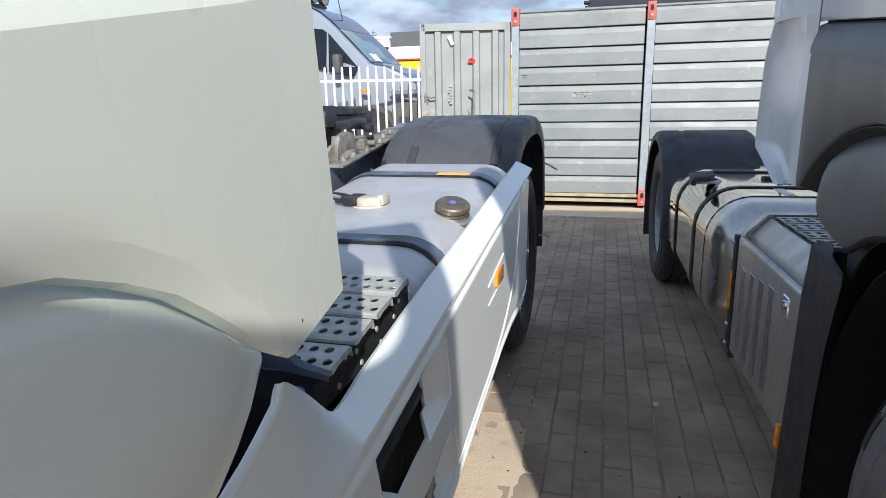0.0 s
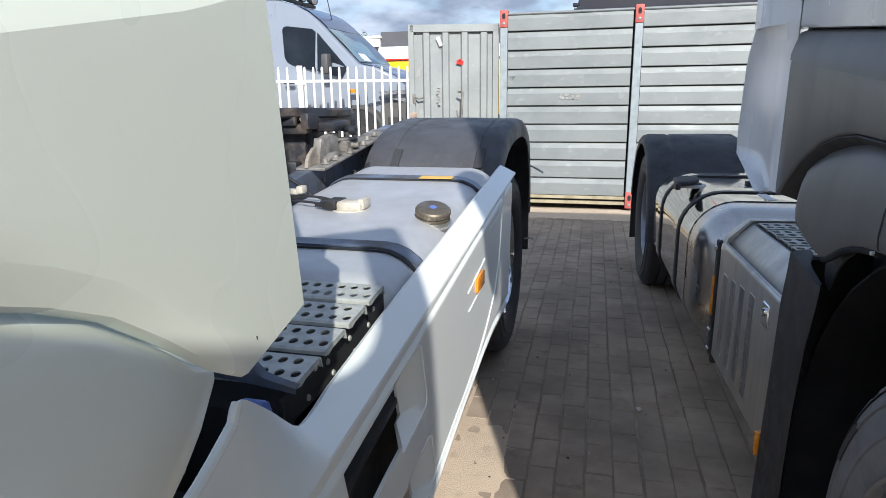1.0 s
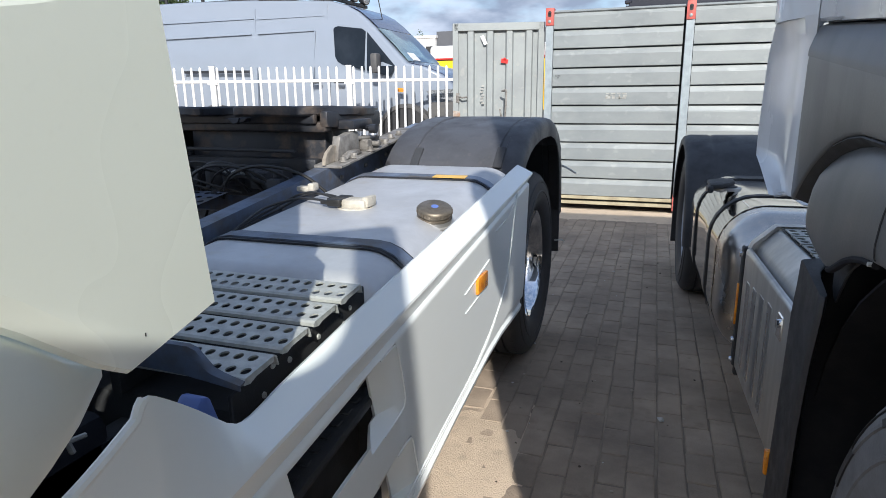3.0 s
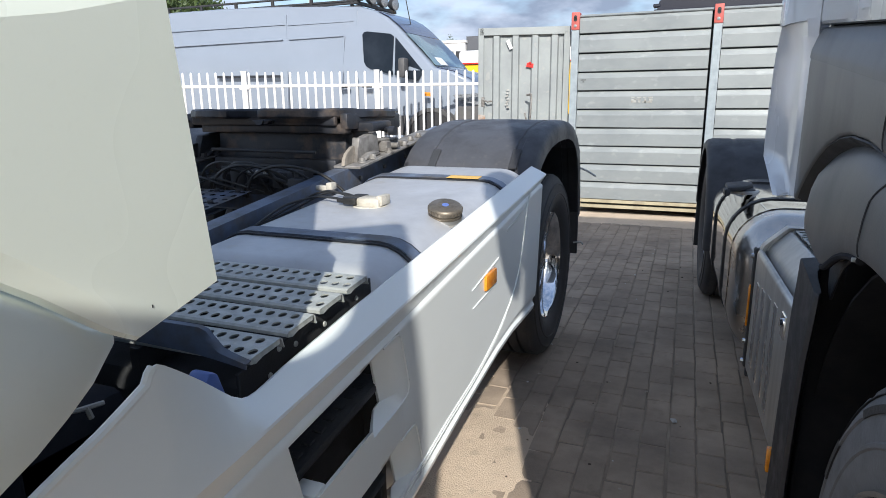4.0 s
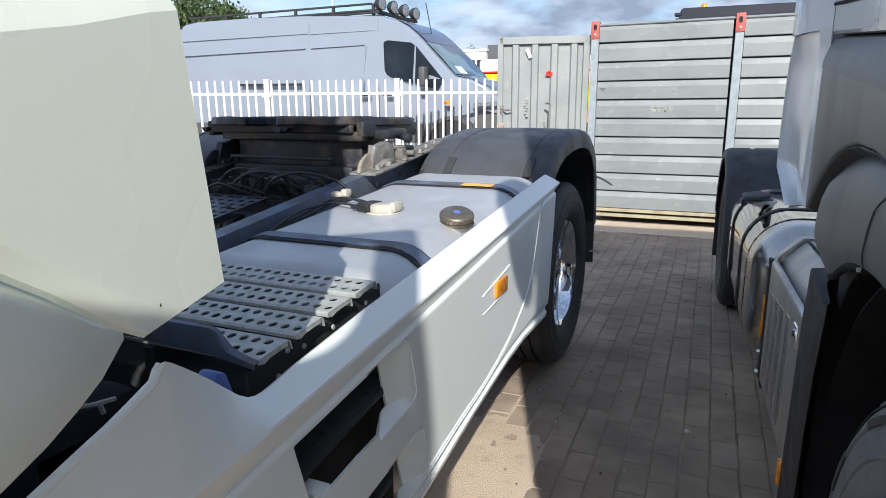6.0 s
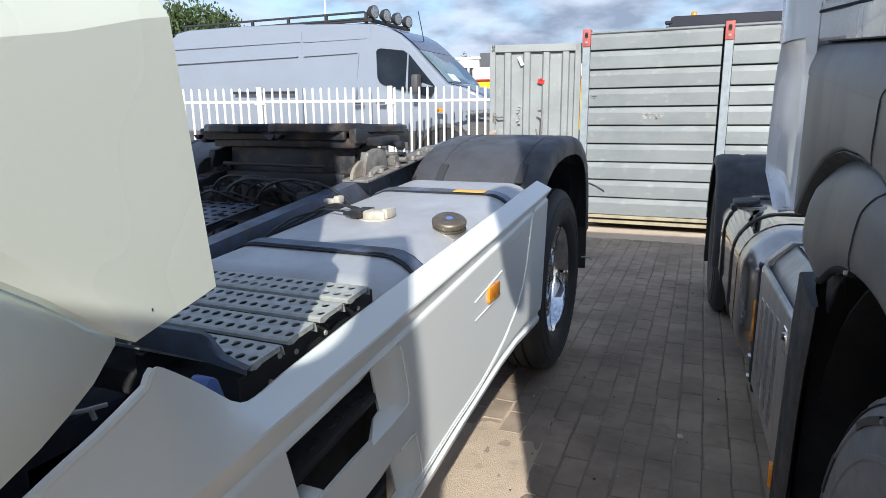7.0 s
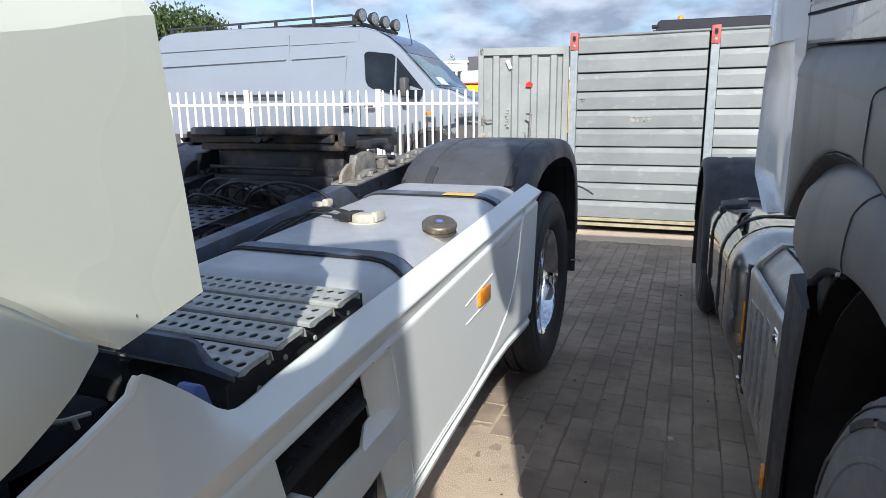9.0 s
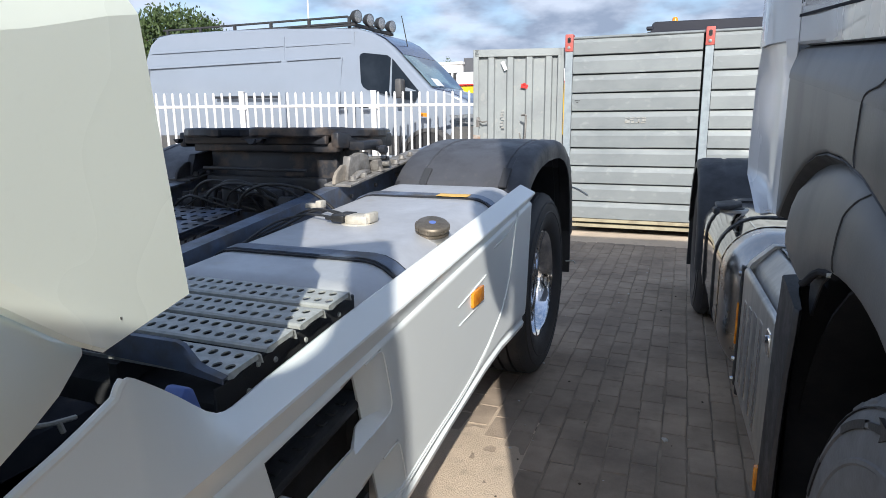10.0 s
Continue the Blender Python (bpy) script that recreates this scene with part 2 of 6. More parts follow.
g_l.new(g_clear.outputs["BSDF"], g_mix.inputs[1])
g_l.new(g_gloss.outputs["BSDF"], g_mix.inputs[2])
g_l.new(g_mix.outputs["Shader"], g_n["Material Output"].inputs["Surface"])
CAP = material("fuel_cap_metal", (0.25, 0.215, 0.17), 0.38, 0.7, second=(0.17, 0.15, 0.12), scale=30, rough_var=0.2)
STONE = material("light_pebble", (0.6, 0.58, 0.54), 0.8, second=(0.45, 0.43, 0.4), scale=40)


# ---- mesh helpers ----
ORIGIN = {}


def bm_box(x0, x1, y0, y1, z0, z1, b=0.0, seg=2):
    bm = bmesh.new()
    bmesh.ops.create_cube(bm, size=1.0)
    for v in bm.verts:
        v.co = Vector(((x0 + x1) / 2 + v.co.x * (x1 - x0), (y0 + y1) / 2 + v.co.y * (y1 - y0), (z0 + z1) / 2 + v.co.z * (z1 - z0)))
    if b:
        bmesh.ops.bevel(bm, geom=bm.edges[:], offset=b, segments=seg, affect='EDGES', profile=0.5)
    return bm


def bm_prism(pts, axis, a, b, bevel=0.0, seg=2):
    """A polygon pulled along an axis. axis x: points are (y, z); y: (x, z); z: (x, y)."""
    bm = bmesh.new()

    def place(p, h):
        return {"x": (h, p[0], p[1]), "y": (p[0], h, p[1]), "z": (p[0], p[1], h)}[axis]
    lo = [bm.verts.new(place(p, a)) for p in pts]
    hi = [bm.verts.new(place(p, b)) for p in pts]
    bm.faces.new(lo)
    bm.faces.new(hi[::-1])
    k = len(pts)
    for i in range(k):
        bm.faces.new((lo[i], hi[i], hi[(i + 1) % k], lo[(i + 1) % k]))
    bmesh.ops.recalc_face_normals(bm, faces=bm.faces[:])
    if bevel:
        bmesh.ops.bevel(bm, geom=bm.edges[:], offset=bevel, segments=seg, affect='EDGES', profile=0.5)
    return bm


def bm_lathe(profile, n=40, axis="x", centre=(0, 0, 0), closed=False, arc=(0.0, 360.0)):
    """A profile of (radius, height) turned about an axis."""
    bm = bmesh.new()
    full = abs(arc[1] - arc[0]) >= 359.9
    steps = n if full else n + 1
    rings = []
    for i in range(steps):
        a = radians(arc[0] + (arc[1] - arc[0]) * i / n)
        ring = []
        for r, h in profile:
            p, q = r * math.cos(a), r * math.sin(a)
            co = {"x": (h, p, q), "y": (p, h, q), "z": (p, q, h)}[axis]
            ring.append(bm.verts.new(Vector(co) + Vector(centre)))
        rings.append(ring)
    m = len(profile)
    for i in range(n if full else n):
        r0, r1 = rings[i], rings[(i + 1) % steps]
        for j in range(m if closed else m - 1):
            k = (j + 1) % m
            bm.faces.new((r0[j], r0[k], r1[k], r1[j]))
    bmesh.ops.recalc_face_normals(bm, faces=bm.faces[:])
    return bm


def bm_tube(pts, r, n=8):
    bm = bmesh.new()
    pts = [Vector(p) for p in pts]
    rings = []
    side = None
    for i, p in enumerate(pts):
        d = (pts[min(i + 1, len(pts) - 1)] - pts[max(i - 1, 0)]).normalized()
        if side is None:
            side = d.orthogonal().normalized()
        side = (side - d * side.dot(d)).normalized()
        up = d.cross(side)
        rings.append([bm.verts.new(p + (side * math.cos(2 * math.pi * k / n) + up * math.sin(2 * math.pi * k / n)) * r) for k in range(n)])
    for a, b in zip(rings, rings[1:]):
        for k in range(n):
            bm.faces.new((a[k], a[(k + 1) % n], b[(k + 1) % n], b[k]))
    bm.faces.new(rings[0][::-1])
    bm.faces.new(rings[-1])
    bmesh.ops.recalc_face_normals(bm, faces=bm.faces[:])
    return bm


def curve_points(pts, n=8):
    """Points along a smooth line through pts (Catmull-Rom)."""
    pts = [Vector(p) for p in pts]
    out = []
    for i in range(len(pts) - 1):
        p0, p1, p2, p3 = pts[max(i - 1, 0)], pts[i], pts[i + 1], pts[min(i + 2, len(pts) - 1)]
        for k in range(n):
            t = k / n
            out.append(0.5 * ((2 * p1) + (p2 - p0) * t + (2 * p0 - 5 * p1 + 4 * p2 - p3) * t * t + (3 * p1 - p0 - 3 * p2 + p3) * t ** 3))
    out.append(pts[-1])
    return out


def bm_sheet(rows, thick=0.0, skip=()):
    """A sheet through rows of points, given a thickness; cells in skip stay open."""
    bm = bmesh.new()
    vs = [[bm.verts.new(p) for p in row] for row in rows]
    for i in range(len(rows) - 1):
        for j in range(len(rows[0]) - 1):
            if (i, j) not in skip:
                bm.faces.new((vs[i][j], vs[i + 1][j], vs[i + 1][j + 1], vs[i][j + 1]))
    loose = [v for v in bm.verts if not v.link_faces]
    bmesh.ops.delete(bm, geom=loose, context='VERTS')
    bmesh.ops.recalc_face_normals(bm, faces=bm.faces[:])
    if thick:
        bmesh.ops.solidify(bm, geom=bm.faces[:], thickness=thick)
        bmesh.ops.recalc_face_normals(bm, faces=bm.faces[:])
    return bm


def joined(*bms):
    out = bmesh.new()
    for b in bms:
        me = bpy.data.meshes.new("tmp")
        b.to_mesh(me)
        b.free()
        out.from_mesh(me)
        bpy.data.meshes.remove(me)
    return out


def moved(bm, m):
    bmesh.ops.transform(bm, matrix=m, verts=bm.verts[:])
    return bm


def to_mesh(name, bm, mat, smooth=35.0):
    me = bpy.data.meshes.new(name)
    bm.to_mesh(me)
    bm.free()
    me.materials.append(mat)
    if smooth:
        me.polygons.foreach_set("use_smooth", [True] * len(me.polygons))
        me.set_sharp_from_angle(angle=radians(smooth))
    return me


def thing(name, at, label, category, group="", kind="", turn=0.0):
    ob = new(name)
    ob.empty_display_size = 0.2
    ob.matrix_basis = pose(*at, 0, 0, turn)
    ORIGIN[ob.name] = Vector(at) if not turn else Vector((0, 0, 0))
    return tagged(ob, label, category, group, kind)


def part(name, bm, mat, parent, label="", smooth=35.0):
    o = ORIGIN[parent.name]
    me = to_mesh(name, moved(bm, Matrix.Translation(-o)), mat, smooth)
    ob = new(name, me)
    ob.parent = parent
    ORIGIN[ob.name] = o
    return tagged(ob, label)


def piece(name, me, parent, at, turn=(0, 0, 0), label="", size=(1, 1, 1)):
    """One more object on a mesh that is shared."""
    ob = new(name, me)
    ob.parent = parent
    ob.matrix_basis = pose(*(Vector(at) - ORIGIN[parent.name]), *turn) @ Matrix.Diagonal((*size, 1))
    ORIGIN[ob.name] = ORIGIN[parent.name]
    return tagged(ob, label)


def single(name, bm, mat, label, category, group="", kind="", smooth=35.0):
    """A thing of one mesh, its origin at the foot of the mesh."""
    lo = Vector((sum(v.co.x for v in bm.verts) / len(bm.verts), sum(v.co.y for v in bm.verts) / len(bm.verts), min(v.co.z for v in bm.verts)))
    ob = new(name, to_mesh(name, moved(bm, Matrix.Translation(-lo)), mat, smooth))
    ob.location = lo
    ORIGIN[ob.name] = lo
    return tagged(ob, label, category, group, kind)


def line(pts):
    """A function that runs straight from point to point."""
    xs, ys = zip(*pts)
    return lambda t: float(np.interp(t, xs, ys))


def perforated(nx, ny, w, h, rx, ry, z=0.0, n=8):
    """A plate of nx by ny cells, each with an oval hole, from the origin."""
    bm = bmesh.new()
    for i in range(nx):
        for j in range(ny):
            cx, cy = (i + 0.5) * w, (j + 0.5) * h
            ring, rim = [], []
            for k in range(n * 2):
                a = 2 * math.pi * k / (n * 2)
                c, s = math.cos(a), math.sin(a)
                f = 1 / max(abs(c), abs(s))
                rim.append(bm.verts.new((cx + c * f * w / 2, cy + s * f * h / 2, z)))
                ring.append(bm.verts.new((cx + c * rx, cy + s * ry, z)))
            for k in range(n * 2):
                q = (k + 1) % (n * 2)
                bm.faces.new((rim[k], rim[q], ring[q], ring[k]))
    bmesh.ops.remove_doubles(bm, verts=bm.verts[:], dist=0.0004)
    return bm


# ---- ground ----
ground = single("ground", bm_sheet([[(x, y, -0.018) for y in (-400, -3, 3, 9, 60, 900)] for x in (-700, -20, -3, 3, 20, 700)]), SAND,
                "sandy ground packed between and around the pavers", "ground", kind="structure")


# ---- wheels ----
TYRE_PROFILE = [(0.290, -0.060), (0.301, -0.034), (0.325, -0.014), (0.365, 0.0), (0.392, 0.0), (0.395, 0.003), (0.401, 0.003), (0.404, -0.001), (0.43, -0.002), (0.444, -0.005), (0.447, -0.002), (0.453, -0.003), (0.456, -0.009), (0.470, -0.014), (0.492, -0.030), (0.502, -0.052), (0.503, -0.088), (0.490, -0.092), (0.490, -0.102),
                (0.503, -0.106), (0.504, -0.150), (0.490, -0.153), (0.490, -0.163), (0.504, -0.166), (0.503, -0.210), (0.490, -0.214), (0.490, -0.224), (0.502, -0.228), (0.500, -0.262),
                (0.485, -0.290), (0.43, -0.310), (0.36, -0.312), (0.315, -0.302), (0.288, -0.278)]


def tyre_mesh():
    bm = bm_lathe(TYRE_PROFILE, 72, "x", closed=True)
    lugs = [bm]
    for k in range(44):
        a = radians(360 * k / 44)
        for x in (-0.062, -0.246):
            lug = bm_box(x - 0.018, x + 0.018, -0.028, 0.028, 0.486, 0.502, 0.004, 1)
            lugs.append(moved(lug, Matrix.Rotation(a, 4, 'X')))
    return joined(*lugs)


def rim_mesh(deep):
    if deep:
        prof = [(0.300, -0.060), (0.303, -0.040), (0.293, -0.032), (0.283, -0.040), (0.276, -0.060), (0.264, -0.080), (0.258, -0.140), (0.235, -0.155), (0.175, -0.158), (0.160, -0.150),
                (0.150, -0.135), (0.145, -0.120), (0.120, -0.110), (0.085, -0.105), (0.080, -0.095), (0.0005, -0.092)]
    else:
        prof = [(0.298, -0.030), (0.300, -0.012), (0.290, -0.004), (0.280, -0.012), (0.272, -0.035), (0.255, -0.050), (0.235, -0.040), (0.190, -0.005), (0.165, 0.015), (0.145, 0.020),
                (0.110, 0.030), (0.105, 0.060), (0.060, 0.075), (0.0005, 0.078)]
    bm = bm_lathe(prof, 56, "x")
    nuts = [bm]
    for k in range(10):
        a = 2 * math.pi * k / 10
        h = -0.158 if deep else 0.005
        nuts.append(bm_lathe([(0.0005, h + 0.035), (0.011, h + 0.033), (0.014, h + 0.01), (0.016, h)], 6, "x", (0, 0.205 * math.cos(a), 0.205 * math.sin(a))))
    return joined(*nuts)


TYRE_ME = to_mesh("tyre", tyre_mesh(), RUBBER)
TYRE_LIT = to_mesh("tyre", tyre_mesh(), RUBBER_LIT)
RIM_DEEP = to_mesh("rim", rim_mesh(True), CHROME)
RIM_FRONT = to_mesh("rim", rim_mesh(False), CHROME)
RIM_DEEP_GREY = to_mesh("rim", rim_mesh(True), RIM_GREY)


def wheel(parent, at, rim, side=1, dual=False, tyre=TYRE_ME, k=1.0):
    hub = part("wheel", bm_lathe([(0.0005, -0.165), (0.12, -0.165), (0.14, -0.18), (0.14, -0.3)] if side > 0 else [(0.0005, 0.165), (0.12, 0.165), (0.14, 0.18), (0.14, 0.3)], 20, "x", at), BLACK, parent)
    turn = (0, 0, 0) if side > 0 else (0, 0, 180)
    piece("tyre", tyre, hub, at, turn, size=(1, k, k))
    piece("rim", rim, hub, at, turn, size=(1, k, k))
    if dual:
        inner = Vector(at) + Vector((-0.34 * side, 0, 0))
        piece("tyre", TYRE_ME, hub, inner, turn)
    return hub


def rounded_rect(x0, x1, z0, z1, r, n=6):
    pts = []
    for cx, cz, a0 in ((x1 - r, z1 - r, 0), (x0 + r, z1 - r, 90), (x0 + r, z0 + r, 180), (x1 - r, z0 + r, 270)):
        for k in range(n + 1):
            a = radians(a0 + 90 * k / n)
            pts.append((cx + r * math.cos(a), cz + r * math.sin(a)))
    return pts


def bm_tank(x0, x1, z0, z1, r, y0, y1, er):
    """A tank along y: a rounded outline with rounded ends."""
    front = []
    for k in range(11):
        a = radians(90 * k / 10)
        front.append((y0 + er * (1 - math.sin(a)), er * (1 - math.cos(a))))
    rear = [(y0 + y1 - y, i) for y, i in front]
    loops = [(y0 - 0.003, er + 0.10), (y0 - 0.0015, er + 0.03)]
    rows = []
    for y, i in loops + sorted(front, key=lambda q: -q[1]) + sorted(rear, key=lambda q: q[1]) + [(y1 + 0.0015, er + 0.03), (y1 + 0.003, er + 0.10)]:
        rows.append([(x, y, z) for x, z in rounded_rect(x0 + i, x1 - i, z0 + i, z1 - i, max(r - i * 0.55, 0.03), 10)])
    rows = [row + row[:1] for row in rows]
    bm = bm_sheet(rows)
    bmesh.ops.remove_doubles(bm, verts=bm.verts[:], dist=0.0003)
    bmesh.ops.holes_fill(bm, edges=[e for e in bm.edges if e.is_boundary], sides=0)
    bmesh.ops.recalc_face_normals(bm, faces=bm.faces[:])
    return bm


def ring_strap(x0, x1, z0, z1, r, y, w, t):
    outer = rounded_rect(x0 - t, x1 + t, z0 - t, z1 + t, r + t)
    inner = rounded_rect(x0, x1, z0, z1, r)
    bm = bmesh.new()
    k = len(outer)
    vs = [[bm.verts.new((p[0], yy, p[1])) for p in pts] for pts, yy in ((outer, y), (outer, y + w), (inner, y + w), (inner, y))]
    for a in range(4):
        for i in range(k):
            bm.faces.new((vs[a][i], vs[a][(i + 1) % k], vs[(a + 1) % 4][(i + 1) % k], vs[(a + 1) % 4][i]))
    bmesh.ops.recalc_face_normals(bm, faces=bm.faces[:])
    return bm


def sheared(bm, k, y0):
    """Lean the chassis parts: the rear axle stands raised on its air springs."""
    for v in bm.verts:
        v.co.z += k * (v.co.y - y0)
    return bm


# ---- white tractor ----
truck = thing("tractor_truck", (-1.25, 1.2, 0), "white tractor truck with side skirts and raised rear suspension", "truck")

# cab with side fairing
part("cab", bm_box(-2.46, -0.12, -1.60, -0.05, 1.62, 3.70, 0.12, 3), CAB_WHITE, truck)
part("cab_side_wall", joined(bm_box(-0.20, -0.02, -0.50, -0.05, 1.62, 3.70, 0.05, 3), bm_box(-0.20, -0.02, -1.60, -1.37, 1.62, 3.70, 0.05, 3), bm_box(-0.20, -0.022, -1.40, -0.46, 2.96, 3.66, 0.02, 2)), CAB_WHITE, truck, "white cab side round the open door")
part("cab_interior", bm_box(-0.135, -0.112, -1.37, -0.50, 1.64, 2.96, 0.004, 1), CAB_GREY, truck)
# the driver's door stands open behind the camera; its outline and window fall as shade over skirt, steps and tank
DOOR_OPEN = Matrix.Translation((0.05, -1.36, 0)) @ Matrix.Rotation(math.atan2(0.44, 0.81), 4, 'Z')
LEAF_LOW = [(0.02, 1.12), (0.92, 1.12), (0.940, 1.16), (0.942, 2.16), (0.938, 2.262), (0.60, 2.258), (0.10, 2.262), (0.02, 2.262)]
PILLAR_IN = [(0.60, 2.258), (0.68, 2.268), (0.733, 2.284), (0.760, 2.298), (0.780, 2.318), (0.799, 2.352), (0.810, 2.396), (0.812, 2.445), (0.806, 2.52), (0.784, 2.660), (0.768, 2.755), (0.752, 2.773)]
PILLAR_OUT = [(0.835, 2.858), (0.866, 2.846), (0.891, 2.74), (0.915, 2.543), (0.929, 2.405), (0.938, 2.262)]
RAIL_IN = [(0.752, 2.773), (0.60, 2.776), (0.45, 2.75), (0.28, 2.63), (0.10, 2.36), (0.10, 2.262)]
RAIL_OUT = [(0.02, 2.262), (0.02, 2.36), (0.22, 2.70), (0.42, 2.815), (0.74, 2.850), (0.835, 2.858)]
cab_door = part("cab_door", moved(joined(*[bm_prism(ring, "y", -0.015, 0.015) for ring in (LEAF_LOW, PILLAR_IN + PILLAR_OUT, RAIL_IN + RAIL_OUT)]), DOOR_OPEN), CAB_WHITE, truck, "white driver's door standing open", smooth=20)
part("door_window", moved(bm_prism(PILLAR_IN + RAIL_IN[1:], "y", -0.002, 0.002), DOOR_OPEN), GLASS_DOOR, cab_door, "lightly green-tinted window pane")
part("door_trim", moved(bm_box(0.08, 0.86, -0.055, -0.017, 1.25, 2.18, 0.015, 2), DOOR_OPEN), CAB_GREY, cab_door, "grey inner door trim")
part("door_handle", moved(bm_box(0.70, 0.84, 0.013, 0.045, 2.05, 2.10, 0.01, 2), DOOR_OPEN), BLACK, cab_door)
part("cab_floor", bm_box(-2.40, -0.14, -1.45, 0.25, 0.95, 1.64, 0.05, 2), WELL, truck)
ARCH = line([(-0.60, 0.95), (-0.35, 1.10), (-0.15, 1.205), (0.05, 1.272), (0.20, 1.300), (0.301, 1.309), (0.335, 1.309), (0.41, 1.299), (0.49, 1.265), (0.556, 1.217), (0.613, 1.168), (0.640, 1.152)])


def facet(y):
    return 1.431 + 0.183 * (y - 0.318)


def fairing_rows():
    rows = []
    ys = [-0.6 + 0.05 * i for i in range(25)] + [0.61, 0.625, 0.640, 0.66, 0.69, 0.72, 0.745, 0.757, 0.762]
    for y in ys:
        edge = y > 0.640
        low = ARCH(y) if not edge else 1.154 + (y - 0.648) * 0.24
        f = facet(y)
        lean = max(0.0, y - 0.70) / 0.055
        x = 0.04
        k = min(1.0, max(0.0, (0.640 - y) / 0.06))
        row = [(x - 0.020 * k - 0.008, y, low), (x - 0.012 * k, y, low + 0.005), (x - 0.007 * k, y, low + 0.018), (x - 0.002 * k, y, low + 0.032), (x, y, low + 0.05)]
        for s in (0.25, 0.5, 0.75):
            row.append((x, y, low + 0.05 + s * (f - low - 0.05)))
        row += [(x, y, f - 0.004), (x - 0.003, y - 0.002 * lean, f + 0.004), (x - 0.032, y - 0.018 * lean, f + 0.062), (x - 0.042, y - 0.02 * lean, f + 0.064)]
        w = min(1.0, max(0.0, (y - 0.60) / 0.12))
        rows.append([(px, py - 0.11 * w * max(0.0, pz - 1.18), pz) for px, py, pz in row])
    return rows


part("side_fairing", bm_sheet(fairing_rows(), 0.006), CAB_WHITE, truck, smooth=14)
part("paint_chip", bm_box(0.0395, 0.0408, 0.6598, 0.6607, 1.1835, 1.187), BLACK, truck)
part("fairing_gap_trim", bm_sheet([[(0.006, y, facet(y) + 0.060), (0.004, y, facet(y) + 0.17)] for y in (-0.6, 0.0, 0.4, 0.70)], 0.02), CAB_GREY, truck, "dark grey gap trim")
part("upper_fairing", bm_prism([(-0.4, 1.60), (0.66, 1.60), (0.50, 1.80), (0.30, 2.15), (0.10, 2.60), (-0.05, 2.95), (-0.05, 3.55), (-0.4, 3.55)], "x", -0.07, 0.010, 0.012, 2), CAB_WHITE, truck)
COVER_LOW = line([(-0.60, 0.60), (-0.3, 0.78), (0.1, 0.915), (0.3, 0.985), (0.45, 1.045), (0.53, 1.082), (0.60, 1.117), (0.632, 1.142), (0.652, 1.166)])


def cover_rows():
    rows = []
    for i in range(34):
        y = -0.6 + 1.236 * i / 33
        top, low = ARCH(y) + 0.004, COVER_LOW(y)
        low = min(low, top - 0.004)
        fade = min(1.0, max(0.0, (0.64 - y) / 0.10))
        rows.append([(0.004 - 0.016 * fade, y, top + 0.05 * fade)] + [(0.004 + 0.012 * fade + 0.022 * fade * math.sin(math.pi * min(1.0, 0.12 + s * 0.75)) - 0.032 * fade * max(0.0, 1 - s / 0.13) ** 2, y, top + (low - top) * s) for s in (0, 0.02, 0.045, 0.07, 0.10, 0.14, 0.2, 0.35, 0.5, 0.65, 0.8, 0.9, 1.0)]
                    + [(-0.02, y - 0.006, low + 0.004)])
    return rows


part("wheel_arch_cover", bm_sheet(cover_rows(), 0.005), CAB_WHITE, truck, smooth=40)

# side skirt
GROOVE = line([(-0.3, 0.60), (0.3, 0.775), (0.5, 0.815), (0.8, 0.853), (2.7, 1.062)])
CREASE = line([(-0.3, 0.66), (0.3, 0.83), (0.5, 0.882), (0.75, 0.910), (2.7, 1.102)])
TOP_IN = line([(-0.3, 0.66), (0.30, 0.925), (0.45, 0.988), (0.549, 1.026), (0.596, 1.042), (0.66, 1.064), (0.685, 1.073), (0.694, 1.088), (0.703, 1.092), (0.715, 1.085), (0.748, 1.061), (0.805, 1.015), (0.84, 0.983), (0.87, 0.962), (0.90, 0.952), (0.93, 0.951), (0.97, 0.957), (1.245, 0.991), (2.77, 1.140)])
IN_X = line([(-0.3, -0.002), (0.62, -0.004), (0.70, -0.012), (0.80, -0.028), (0.90, -0.045), (1.0, -0.050), (3.0, -0.050)])
BOTTOM = line([(-0.3, 0.30), (0.6, 0.31), (1.495, 0.445), (1.758, 0.490), (2.209, 0.553), (2.591, 0.546), (2.7, 0.546)])


SLANT = 0.28
HOLES = (0.396, 0.263), (0.155, 0.010)


def ramp(y, a, b):
    return min(1.0, max(0.0, (y - a) / (b - a)))


